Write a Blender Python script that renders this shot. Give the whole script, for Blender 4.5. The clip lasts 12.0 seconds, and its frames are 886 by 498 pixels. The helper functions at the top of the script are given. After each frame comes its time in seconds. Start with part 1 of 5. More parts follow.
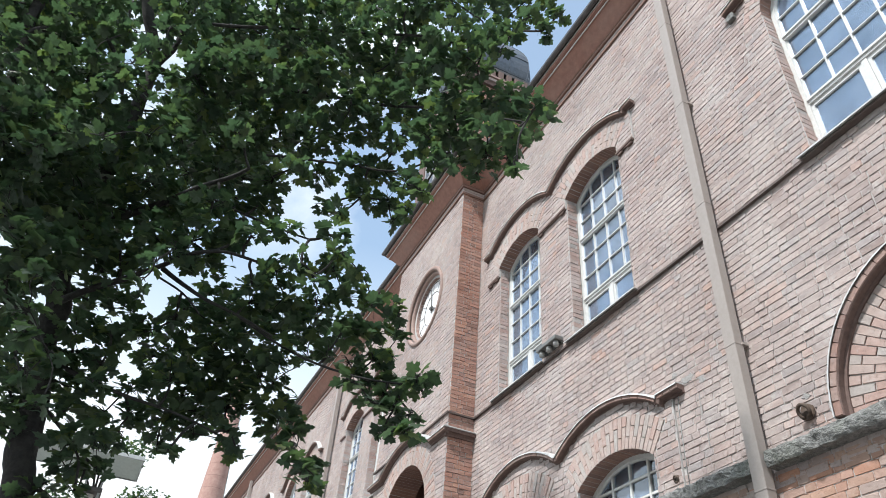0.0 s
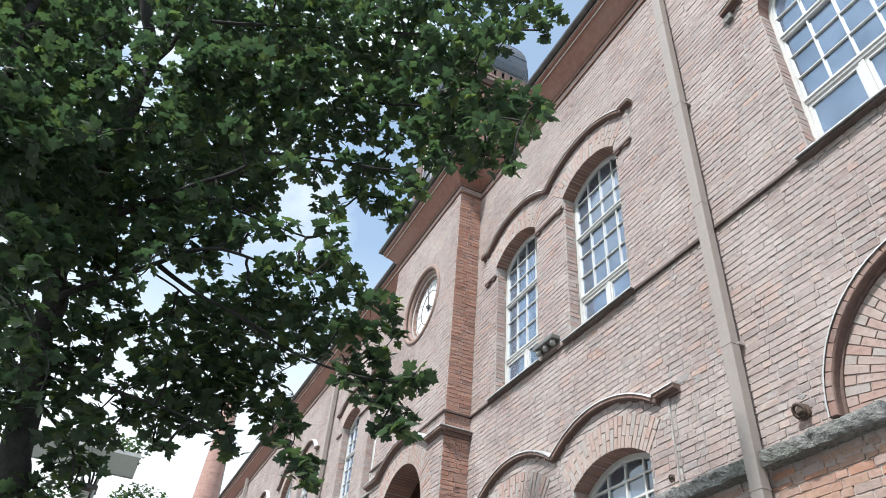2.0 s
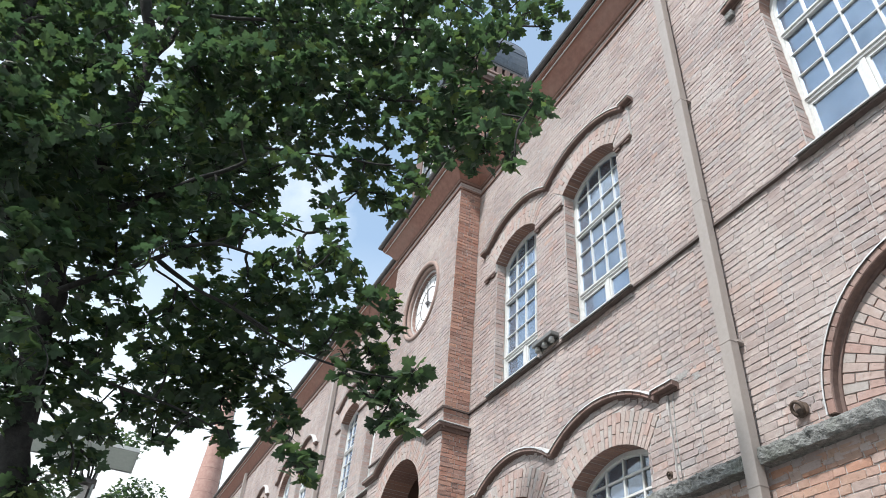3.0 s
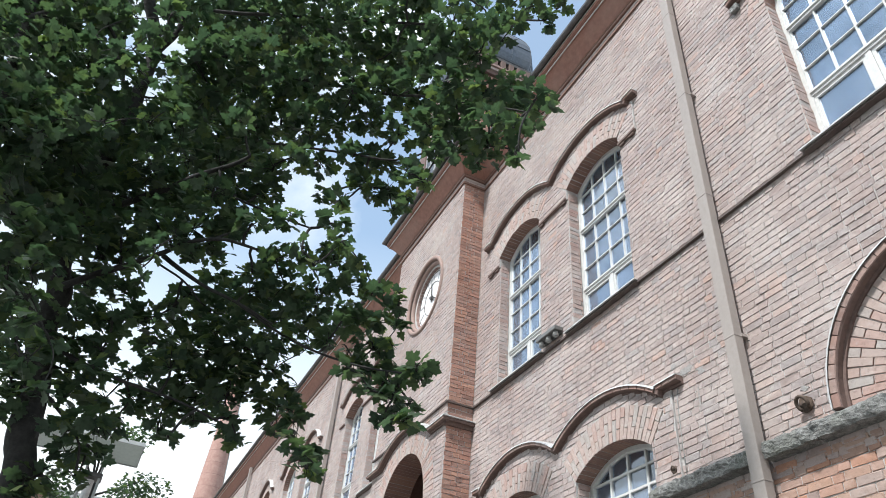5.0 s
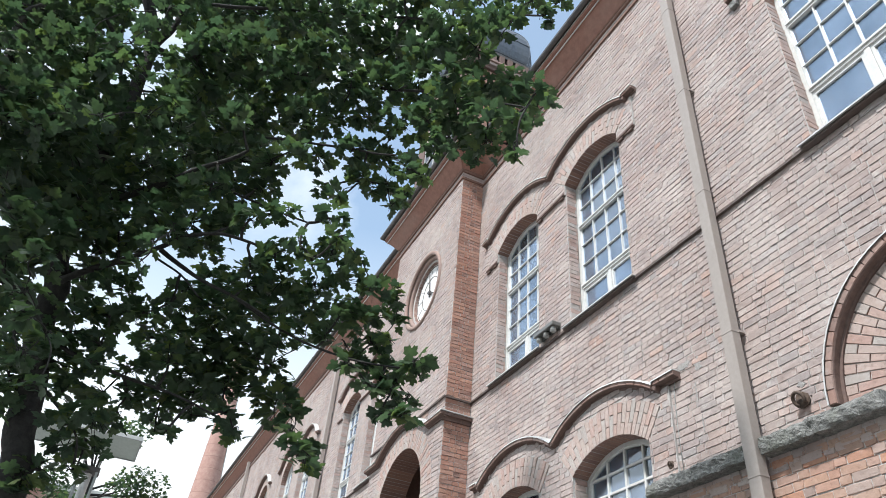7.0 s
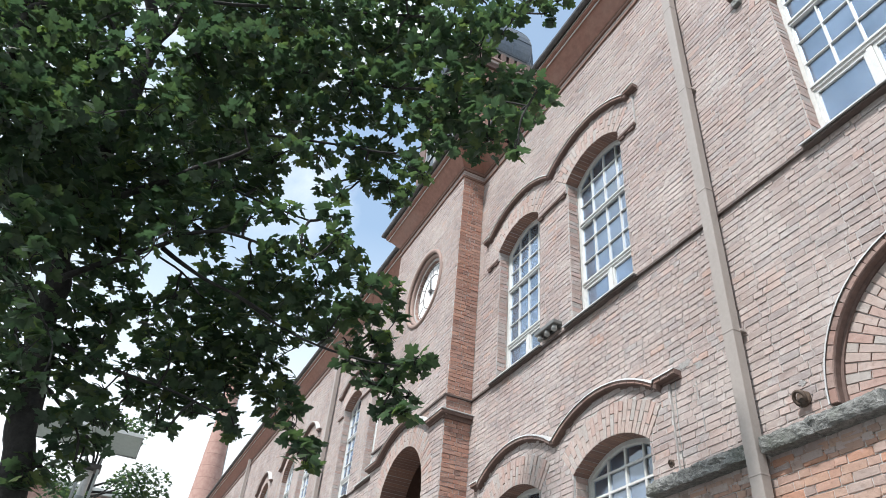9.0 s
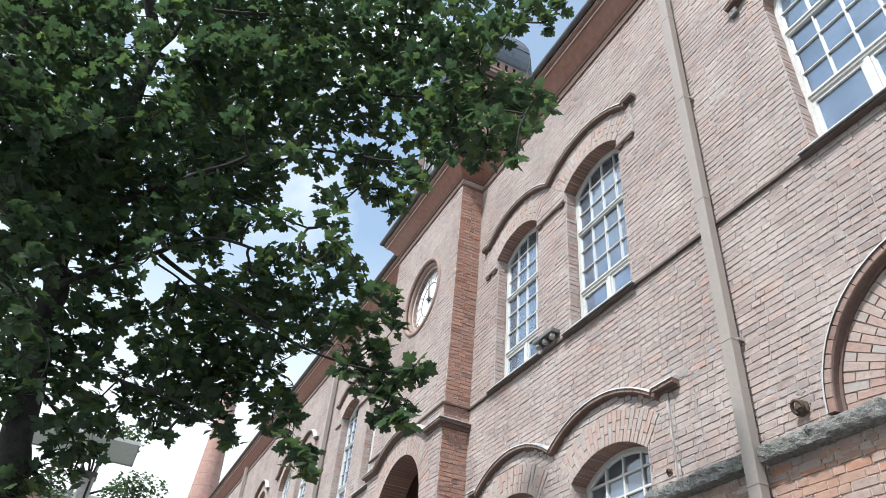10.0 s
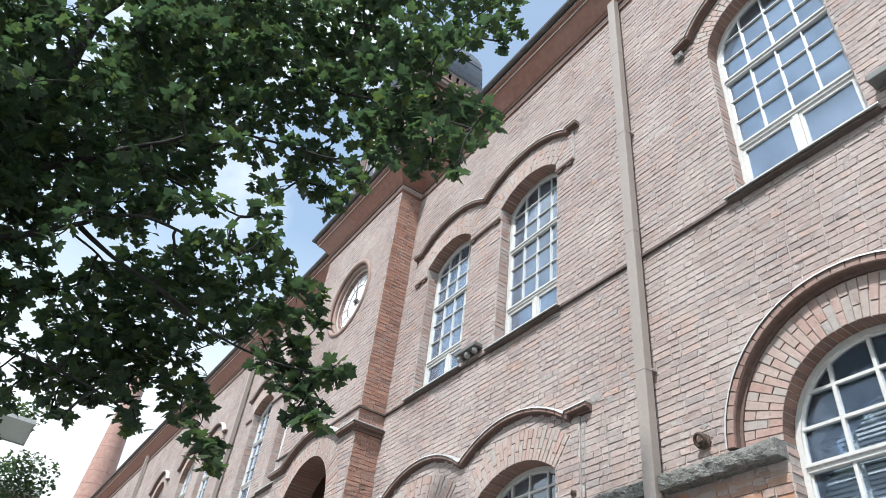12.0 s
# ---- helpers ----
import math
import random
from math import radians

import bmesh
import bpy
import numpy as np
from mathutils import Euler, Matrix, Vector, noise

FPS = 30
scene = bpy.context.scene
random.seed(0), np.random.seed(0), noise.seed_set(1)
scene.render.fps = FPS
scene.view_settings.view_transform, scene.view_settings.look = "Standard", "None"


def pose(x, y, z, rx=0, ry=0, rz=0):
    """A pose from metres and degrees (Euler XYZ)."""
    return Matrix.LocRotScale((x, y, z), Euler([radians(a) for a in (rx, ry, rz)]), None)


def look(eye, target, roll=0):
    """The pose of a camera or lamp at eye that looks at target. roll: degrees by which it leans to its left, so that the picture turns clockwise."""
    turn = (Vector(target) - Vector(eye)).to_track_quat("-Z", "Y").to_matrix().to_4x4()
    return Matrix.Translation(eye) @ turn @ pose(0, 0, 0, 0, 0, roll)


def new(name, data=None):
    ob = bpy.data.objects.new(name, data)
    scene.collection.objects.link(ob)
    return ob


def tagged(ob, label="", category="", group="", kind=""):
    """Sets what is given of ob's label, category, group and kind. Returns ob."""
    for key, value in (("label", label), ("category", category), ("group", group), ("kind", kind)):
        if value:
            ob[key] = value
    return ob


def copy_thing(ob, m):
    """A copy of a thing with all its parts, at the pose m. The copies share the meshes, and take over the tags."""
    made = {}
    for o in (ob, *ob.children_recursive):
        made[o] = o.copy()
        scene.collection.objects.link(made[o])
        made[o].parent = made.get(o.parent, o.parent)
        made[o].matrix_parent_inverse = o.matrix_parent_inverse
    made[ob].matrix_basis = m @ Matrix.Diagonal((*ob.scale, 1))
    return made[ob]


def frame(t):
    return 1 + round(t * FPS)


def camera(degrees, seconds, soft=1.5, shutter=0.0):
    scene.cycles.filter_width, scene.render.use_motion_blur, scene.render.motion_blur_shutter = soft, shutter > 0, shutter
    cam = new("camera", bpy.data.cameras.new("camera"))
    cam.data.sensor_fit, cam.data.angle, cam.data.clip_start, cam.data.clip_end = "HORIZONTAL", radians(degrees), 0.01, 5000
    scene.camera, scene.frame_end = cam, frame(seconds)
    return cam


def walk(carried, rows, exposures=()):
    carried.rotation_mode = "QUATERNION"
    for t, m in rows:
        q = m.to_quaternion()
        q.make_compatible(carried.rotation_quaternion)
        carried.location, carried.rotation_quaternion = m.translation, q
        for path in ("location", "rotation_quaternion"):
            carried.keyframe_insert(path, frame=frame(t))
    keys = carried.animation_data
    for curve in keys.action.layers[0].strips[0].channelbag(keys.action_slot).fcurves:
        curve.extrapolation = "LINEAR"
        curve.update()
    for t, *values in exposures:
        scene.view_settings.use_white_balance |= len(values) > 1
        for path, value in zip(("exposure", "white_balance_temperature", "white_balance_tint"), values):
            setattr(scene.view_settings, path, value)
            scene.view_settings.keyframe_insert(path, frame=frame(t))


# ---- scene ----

# ---------------------------------------------------------------- camera
PATH = [
    (0, 128.51, -3.93, 64.25), (0.5, 128.69, -3.96, 64.37), (1, 128.58, -4.07, 64.19), (1.5, 128.41, -4.03, 64.29),
    (2, 128.41, -4.00, 63.90), (2.5, 128.15, -4.05, 63.82), (3, 128.12, -4.19, 63.70), (5, 127.68, -4.32, 64.00),
    (5.5, 127.58, -4.42, 63.97), (6, 127.61, -4.27, 63.74), (6.5, 127.50, -4.26, 63.72), (7, 127.31, -4.37, 63.77),
    (9, 127.16, -4.51, 63.78), (9.5, 127.25, -4.40, 63.62), (10, 127.81, -4.58, 63.55), (10.5, 129.27, -4.43, 63.10),
    (11, 129.53, -3.95, 60.89), (11.5, 128.65, -5.18, 58.46), (12, 129.14, -6.00, 55.44)]
cam = camera(64.24, 12.0, soft=0.8)
walk(cam, [(t, pose(0, -5.5, 1.6, rx, ry, rz)) for t, rx, ry, rz in PATH])

# ---------------------------------------------------------------- sky, sun, exposure
scene.view_settings.exposure = 1.15
SUN_UP, SUN_TURN = 54.0, 158.0   # elevation; compass turn of the sun, clockwise from +y


def make_world():
    w = bpy.data.worlds.new("sky")
    scene.world = w
    w.use_nodes = True
    nt = w.node_tree
    nt.nodes.clear()
    n, link = nt.nodes.new, nt.links.new
    out, bg = n("ShaderNodeOutputWorld"), n("ShaderNodeBackground")
    sky = n("ShaderNodeTexSky")
    sky.sky_type, sky.sun_disc = "NISHITA", False
    sky.sun_elevation, sky.sun_rotation = radians(SUN_UP), radians(SUN_TURN)
    sky.air_density, sky.dust_density, sky.ozone_density = 1.1, 1.0, 0.6
    co, mp = n("ShaderNodeTexCoord"), n("ShaderNodeMapping")
    mp.inputs["Scale"].default_value = (1.0, 1.0, 2.2)
    nz = n("ShaderNodeTexNoise")
    nz.inputs["Scale"].default_value, nz.inputs["Detail"].default_value = 2.6, 7.0
    nz.inputs["Roughness"].default_value, nz.inputs["Distortion"].default_value = 0.55, 0.4
    ramp = n("ShaderNodeValToRGB")
    ramp.color_ramp.elements[0].position, ramp.color_ramp.elements[1].position = 0.43, 0.68
    ramp.color_ramp.elements[0].color = (0.21, 0.21, 0.21, 1)
    sep, low = n("ShaderNodeSeparateXYZ"), n("ShaderNodeMapRange")
    low.inputs[1].default_value, low.inputs[2].default_value = 0.30, 0.70
    low.inputs[3].default_value, low.inputs[4].default_value = 1.0, 0.0
    mx = n("ShaderNodeMath")
    mx.operation = "MAXIMUM"
    mix = n("ShaderNodeMix")
    mix.data_type = "RGBA"
    mix.inputs[7].default_value = (5.0, 5.35, 5.55, 1)
    link(co.outputs["Generated"], mp.inputs["Vector"])
    link(mp.outputs[0], nz.inputs["Vector"])
    link(nz.outputs["Fac"], ramp.inputs[0])
    link(co.outputs["Generated"], sep.inputs[0])
    link(sep.outputs[2], low.inputs[0])
    link(ramp.outputs[0], mx.inputs[0])
    link(low.outputs[0], mx.inputs[1])
    link(mx.outputs[0], mix.inputs[0])
    grade = n("ShaderNodeMix")
    grade.data_type, grade.blend_type = "RGBA", "MULTIPLY"
    grade.inputs[0].default_value, grade.inputs[7].default_value = 1.0, (0.85, 1.08, 1.10, 1)
    link(sky.outputs[0], grade.inputs[6])
    link(grade.outputs[2], mix.inputs[6])
    link(mix.outputs[2], bg.inputs[0])
    bg.inputs[1].default_value = 0.108
    link(bg.outputs[0], out.inputs[0])


make_world()
sun = new("sun", bpy.data.lights.new("sun", "SUN"))
sun.data.energy, sun.data.angle, sun.data.color = 2.75, radians(3), (1.0, 0.98, 0.97)
a, e = radians(SUN_TURN), radians(SUN_UP)
sun.matrix_world = look((0, 0, 0), (-math.sin(a) * math.cos(e), -math.cos(a) * math.cos(e), -math.sin(e)))


# ---------------------------------------------------------------- materials
def mat(name, rough=0.8, metal=0.0):
    m = bpy.data.materials.new(name)
    m.use_nodes = True
    b = m.node_tree.nodes["Principled BSDF"]
    b.inputs["Roughness"].default_value, b.inputs["Metallic"].default_value = rough, metal
    return m, m.node_tree, b


def ramp_node(nt, stops):
    r = nt.nodes.new("ShaderNodeValToRGB")
    el = r.color_ramp.elements
    while len(el) < len(stops):
        el.new(0.5)
    for e_, (p, c) in zip(el, stops):
        e_.position, e_.color = p, (*c, 1)
    return r


def noise_node(nt, scale, detail=4.0, rough=0.55, space="Object"):
    co = nt.nodes.new("ShaderNodeTexCoord")
    nz = nt.nodes.new("ShaderNodeTexNoise")
    nz.inputs["Scale"].default_value, nz.inputs["Detail"].default_value, nz.inputs["Roughness"].default_value = scale, detail, rough
    nt.links.new(co.outputs[space], nz.inputs["Vector"])
    return nz


def mix_node(nt, a_, b_, fac, mode="MIX"):
    m = nt.nodes.new("ShaderNodeMix")
    m.data_type, m.blend_type = "RGBA", mode
    for sock, v in ((m.inputs[0], fac), (m.inputs[6], a_), (m.inputs[7], b_)):
        if isinstance(v, (int, float)):
            sock.default_value = v
        elif isinstance(v, tuple):
            sock.default_value = (*v, 1)
        else:
            nt.links.new(v, sock)
    return m.outputs[2]


def bump(nt, b, height, strength=0.4, dist=0.01):
    bp = nt.nodes.new("ShaderNodeBump")
    bp.inputs["Strength"].default_value, bp.inputs["Distance"].default_value = strength, dist
    nt.links.new(height, bp.inputs["Height"])
    nt.links.new(bp.outputs[0], b.inputs["Normal"])


def two_scale(name, c0, c1, big, small, rough=0.8, metal=0.0, relief=0.3, dist=0.004, stain=(0.25, 0.23, 0.21), stains=0.25):
    """A surface that varies at two scales: broad stains and fine grain."""
    m, nt, b = mat(name, rough, metal)
    n1, n2 = noise_node(nt, big, 5), noise_node(nt, small, 6, 0.65)
    r = ramp_node(nt, [(0.3, c0), (0.7, c1)])
    nt.links.new(n2.outputs["Fac"], r.inputs[0])
    s = ramp_node(nt, [(0.5, (0, 0, 0)), (0.75, (stains, stains, stains))])
    nt.links.new(n1.outputs["Fac"], s.inputs[0])
    nt.links.new(mix_node(nt, r.outputs[0], stain, s.outputs[0]), b.inputs["Base Color"])
    bump(nt, b, n2.outputs["Fac"], relief, dist)
    return m


def brick_mat(name, stops, bloom=0.35, bloom_col=(0.52, 0.47, 0.44), single=False):
    """Fired clay: tone by brick, a pale bloom in broad patches, soot specks and pitting."""
    m, nt, b = mat(name, 0.9)
    if single:
        g = nt.nodes.new("ShaderNodeObjectInfo").outputs["Random"]
    else:
        g = nt.nodes.new("ShaderNodeNewGeometry").outputs["Random Per Island"]
    r = ramp_node(nt, stops)
    nt.links.new(g, r.inputs[0])
    geo = nt.nodes.new("ShaderNodeNewGeometry")
    fine, broad, soot = (nt.nodes.new("ShaderNodeTexNoise") for _ in range(3))
    for nz, sc, de in ((fine, 26, 9), (broad, 0.9, 9), (soot, 3.2, 6)):
        nz.inputs["Scale"].default_value, nz.inputs["Detail"].default_value, nz.inputs["Roughness"].default_value = sc, de, 0.62
        nt.links.new(geo.outputs["Position"], nz.inputs["Vector"])
    br = ramp_node(nt, [(0.36, (0.1 * bloom,) * 3), (0.52, (0.6 * bloom,) * 3), (0.64, (1.15 * bloom,) * 3)])
    nt.links.new(broad.outputs["Fac"], br.inputs[0])
    c = mix_node(nt, r.outputs[0], bloom_col, br.outputs[0])
    gr = ramp_node(nt, [(0.27, (0.55, 0.53, 0.52)), (0.42, (0.95, 0.95, 0.95)), (0.75, (1.12, 1.11, 1.10))])
    nt.links.new(fine.outputs["Fac"], gr.inputs[0])
    c = mix_node(nt, c, gr.outputs[0], 0.8, "MULTIPLY")
    sr = ramp_node(nt, [(0.58, (0, 0, 0)), (0.74, (0.45, 0.45, 0.45))])
    nt.links.new(soot.outputs["Fac"], sr.inputs[0])
    c = mix_node(nt, c, (0.17, 0.155, 0.15), sr.outputs[0])
    smear = nt.nodes.new("ShaderNodeTexNoise")
    smear.inputs["Scale"].default_value, smear.inputs["Detail"].default_value, smear.inputs["Roughness"].default_value = 7.5, 12, 0.72
    nt.links.new(geo.outputs["Position"], smear.inputs["Vector"])
    mr = ramp_node(nt, [(0.54, (0, 0, 0)), (0.64, (bloom,) * 3), (0.72, (1.5 * bloom,) * 3)])
    nt.links.new(smear.outputs["Fac"], mr.inputs[0])
    c = mix_node(nt, c, (0.50, 0.475, 0.455), mr.outputs[0])
    nt.links.new(c, b.inputs["Base Color"])
    bump(nt, b, fine.outputs["Fac"], 0.8, 0.012)
    return m


PINK = [(0.0, (0.38, 0.24, 0.19)), (0.015, (0.36, 0.255, 0.22)), (0.12, (0.338, 0.266, 0.243)), (0.5, (0.315, 0.252, 0.234)), (0.70, (0.262, 0.214, 0.204)), (0.80, (0.285, 0.256, 0.25)),
        (0.9, (0.352, 0.278, 0.252)), (1.0, (0.245, 0.183, 0.167))]
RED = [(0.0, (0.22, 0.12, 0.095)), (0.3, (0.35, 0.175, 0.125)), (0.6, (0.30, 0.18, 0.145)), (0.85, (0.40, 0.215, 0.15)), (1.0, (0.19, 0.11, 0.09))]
M_BRICK = brick_mat("weathered_pink_brick", PINK, 0.45)
M_BRICK1 = brick_mat("weathered_pink_brick_single", PINK, 0.45, single=True)
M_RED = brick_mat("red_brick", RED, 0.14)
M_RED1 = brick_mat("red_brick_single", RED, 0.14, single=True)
VOUS = [(0.0, (0.34, 0.21, 0.175)), (0.3, (0.37, 0.275, 0.24)), (0.6, (0.35, 0.285, 0.255)), (0.8, (0.325, 0.30, 0.28)), (1.0, (0.38, 0.245, 0.205))]
M_VOUS, M_VOUS1 = brick_mat("arch_brick", VOUS, 0.3), brick_mat("arch_brick_single", VOUS, 0.3, single=True)
# underside brick: redder than the face, with the arch's shade in its colour
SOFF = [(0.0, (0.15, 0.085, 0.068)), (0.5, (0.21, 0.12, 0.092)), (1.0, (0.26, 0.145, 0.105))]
M_SOFFIT, M_SOFFIT1 = brick_mat("shaded_soffit_brick", SOFF, 0.05), brick_mat("shaded_soffit_brick_single", SOFF, 0.05, single=True)
M_LOWER = brick_mat("orange_brick", [(0.0, (0.28, 0.19, 0.16)), (0.3, (0.40, 0.24, 0.165)), (0.6, (0.33, 0.255, 0.225)), (0.85, (0.40, 0.20, 0.125)), (1.0, (0.24, 0.20, 0.185))], 0.14)
M_MORTAR = two_scale("lime_mortar", (0.33, 0.315, 0.30), (0.50, 0.485, 0.47), 0.7, 34, 0.95, relief=0.6, stain=(0.24, 0.22, 0.21), stains=0.6)
M_STONE = two_scale("rough_granite", (0.10, 0.105, 0.10), (0.30, 0.30, 0.285), 2.5, 22, 0.9, relief=1.0, dist=0.05, stain=(0.09, 0.105, 0.07), stains=0.8)
# moulding brown, deepened to hold the shadow seen beneath the hoods
M_HOOD = two_scale("shade_darkened_brown_moulding", (0.10, 0.066, 0.057), (0.165, 0.108, 0.09), 1.2, 20, 0.8, relief=0.3, stain=(0.12, 0.08, 0.07), stains=0.5)
M_COURSE = two_scale("red_brown_courses", (0.15, 0.085, 0.066), (0.225, 0.13, 0.10), 1.2, 20, 0.8, relief=0.4, stain=(0.13, 0.085, 0.07), stains=0.5)
# near-black brown: paints the shadow line of string course and sills
M_SHADOWLINE = two_scale("shadow_dark_string_course", (0.075, 0.058, 0.052), (0.12, 0.09, 0.08), 1.2, 20, 0.8, relief=0.3)
M_CAP = two_scale("sheet_metal_cap", (0.48, 0.48, 0.47), (0.62, 0.62, 0.61), 2.0, 12, 0.45, 0.25, relief=0.1, stain=(0.16, 0.15, 0.14), stains=0.5)
M_EDGE = brick_mat("edge_brick", [(0.0, (0.16, 0.09, 0.072)), (0.35, (0.25, 0.14, 0.11)), (0.7, (0.29, 0.20, 0.17)), (1.0, (0.20, 0.13, 0.11))], 0.2)
M_WHITECAP = two_scale("pale_sheet_metal", (0.50, 0.50, 0.49), (0.64, 0.64, 0.62), 2.0, 14, 0.4, 0.3, relief=0.08, stain=(0.3, 0.28, 0.26), stains=0.4)
M_DARKMETAL = two_scale("dark_sheet_metal", (0.055, 0.05, 0.05), (0.09, 0.085, 0.08), 2.0, 12, 0.5, 0.4, relief=0.1)
M_EAVE = two_scale("brown_eave_boards", (0.205, 0.098, 0.072), (0.30, 0.152, 0.113), 0.8, 9, 0.75, relief=0.2, stain=(0.30, 0.21, 0.175), stains=0.6)
M_PIPE = two_scale("taupe_painted_steel", (0.29, 0.257, 0.232), (0.335, 0.297, 0.272), 0.9, 22, 0.5, relief=0.05, stain=(0.22, 0.19, 0.17), stains=0.35)
M_WHITE = two_scale("white_window_paint", (0.49, 0.495, 0.48), (0.61, 0.615, 0.60), 1.5, 25, 0.45, relief=0.08, stain=(0.5, 0.48, 0.44), stains=0.35)
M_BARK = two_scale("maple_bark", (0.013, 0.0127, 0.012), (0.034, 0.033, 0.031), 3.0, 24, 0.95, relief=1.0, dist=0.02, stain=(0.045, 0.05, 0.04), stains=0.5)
M_ROOF = two_scale("blue_grey_seamed_metal", (0.075, 0.09, 0.11), (0.115, 0.135, 0.16), 0.7, 14, 0.45, 0.5, relief=0.1)
M_GREY = two_scale("grey_painted_metal", (0.28, 0.30, 0.29), (0.36, 0.38, 0.37), 1.5, 18, 0.5, 0.2, relief=0.06)
# ground out of view; its paleness is chosen as fill for leaf undersides
M_GROUND = two_scale("pale_bounce_ground", (0.16, 0.156, 0.147), (0.24, 0.231, 0.217), 0.4, 60, 0.92, relief=0.6, dist=0.006)
M_ROOM = two_scale("room_plaster", (0.36, 0.41, 0.47), (0.44, 0.49, 0.55), 0.4, 8, 0.9, relief=0.05)
M_IRON = two_scale("rusty_iron", (0.05, 0.038, 0.03), (0.13, 0.085, 0.06), 4, 40, 0.8, 0.4, relief=0.6)
M_REPAIR = two_scale("grey_repair_mortar", (0.23, 0.22, 0.21), (0.36, 0.35, 0.335), 6, 40, 0.95, relief=0.8, dist=0.01)
M_BLIND = two_scale("grey_blind", (0.62, 0.63, 0.64), (0.70, 0.71, 0.72), 2, 30, 0.7, relief=0.05)


M_RING = two_scale("clock_ring_brick", (0.24, 0.165, 0.14), (0.34, 0.25, 0.215), 1.5, 24, 0.9, relief=0.5, stain=(0.17, 0.13, 0.115), stains=0.5)
M_DIAL = two_scale("white_enamel", (0.74, 0.75, 0.75), (0.80, 0.80, 0.80), 2, 30, 0.3, relief=0.03, stain=(0.6, 0.6, 0.58), stains=0.3)
M_GREYMARK = two_scale("mid_grey_paint", (0.30, 0.31, 0.32), (0.36, 0.37, 0.38), 3, 40, 0.5, relief=0.03)
M_LAMP = two_scale("lamp_grey", (0.13, 0.135, 0.13), (0.18, 0.185, 0.18), 5, 40, 0.45, 0.3, relief=0.05)
M_LAMPHEAD = two_scale("lamp_pale", (0.36, 0.36, 0.35), (0.46, 0.46, 0.44), 8, 60, 0.4, 0.2, relief=0.03)
M_STACK = two_scale("chimney_brick", (0.30, 0.175, 0.145), (0.40, 0.26, 0.22), 0.35, 3.5, 0.9, relief=0.6, dist=0.05, stain=(0.46, 0.36, 0.31), stains=0.6)
M_BAND = two_scale("iron_band", (0.24, 0.14, 0.115), (0.31, 0.185, 0.15), 2, 20, 0.8, relief=0.1)
M_PANEL = two_scale("pale_green_grey_panel", (0.38, 0.44, 0.41), (0.46, 0.52, 0.49), 1.5, 20, 0.5, relief=0.04, stain=(0.26, 0.29, 0.27), stains=0.4)


def glass_mat(name, gloss, low, high_):
    m, nt, b = mat(name, 0.03)
    nt.nodes.remove(b)
    out = nt.nodes["Material Output"]
    gl, tr, fr, mx = (nt.nodes.new(k) for k in ("ShaderNodeBsdfGlossy", "ShaderNodeBsdfTransparent", "ShaderNodeFresnel", "ShaderNodeMixShader"))
    gl.inputs["Roughness"].default_value, fr.inputs["IOR"].default_value = 0.02, gloss
    tr.inputs["Color"].default_value, gl.inputs["Color"].default_value = (0.80, 0.87, 0.92, 1), (0.87, 0.93, 1.0, 1)
    wav = noise_node(nt, 1.3, 2)
    bp = nt.nodes.new("ShaderNodeBump")
    bp.inputs["Strength"].default_value, bp.inputs["Distance"].default_value = 0.12, 0.02
    for s, d in ((wav.outputs["Fac"], bp.inputs["Height"]), (bp.outputs[0], gl.inputs["Normal"]), (fr.outputs[0], mx.inputs[0]),
                 (tr.outputs[0], mx.inputs[1]), (gl.outputs[0], mx.inputs[2])):
        nt.links.new(s, d)
    # a thin diffuse film that paints pale blue sky haze on the pane
    sky_film, film = nt.nodes.new("ShaderNodeBsdfDiffuse"), nt.nodes.new("ShaderNodeMixShader")
    sky_film.inputs["Color"].default_value = (0.52, 0.62, 0.76, 1)
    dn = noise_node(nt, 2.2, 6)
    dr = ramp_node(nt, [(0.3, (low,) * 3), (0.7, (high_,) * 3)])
    for s, d in ((dn.outputs["Fac"], dr.inputs[0]), (dr.outputs[0], film.inputs[0]), (mx.outputs[0], film.inputs[1]), (sky_film.outputs[0], film.inputs[2]),
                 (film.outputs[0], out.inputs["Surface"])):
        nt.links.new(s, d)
    return m


def leaf_mat(name, single):
    m, nt, b = mat(name, 0.5)
    if single:
        g = nt.nodes.new("ShaderNodeObjectInfo").outputs["Random"]
    else:
        g = nt.nodes.new("ShaderNodeNewGeometry").outputs["Random Per Island"]
    r = ramp_node(nt, [(0.0, (0.037, 0.064, 0.043)), (0.5, (0.049, 0.081, 0.046)), (0.9, (0.066, 0.099, 0.045)), (1.0, (0.105, 0.138, 0.045))])
    nt.links.new(g, r.inputs[0])
    n2 = noise_node(nt, 30, 4)
    v = ramp_node(nt, [(0.3, (0.75, 0.75, 0.75)), (0.7, (1.2, 1.2, 1.2))])
    nt.links.new(n2.outputs["Fac"], v.inputs[0])
    c = mix_node(nt, r.outputs[0], v.outputs[0], 0.8, "MULTIPLY")
    nt.links.new(c, b.inputs["Base Color"])
    tl, ad = nt.nodes.new("ShaderNodeBsdfTranslucent"), nt.nodes.new("ShaderNodeMixShader")
    lift = mix_node(nt, c, (1.25, 1.45, 1.0), 1.0, "MULTIPLY")
    nt.links.new(lift, tl.inputs["Color"])
    ad.inputs[0].default_value = 0.5
    nt.links.new(b.outputs[0], ad.inputs[1])
    nt.links.new(tl.outputs[0], ad.inputs[2])
    nt.links.new(ad.outputs[0], nt.nodes["Material Output"].inputs["Surface"])
    return m


M_GLASS, M_CLEAR = glass_mat("sky_tinted_window_glass", 2.7, 0.03, 0.11), glass_mat("clean_window_glass", 1.75, 0.02, 0.05)
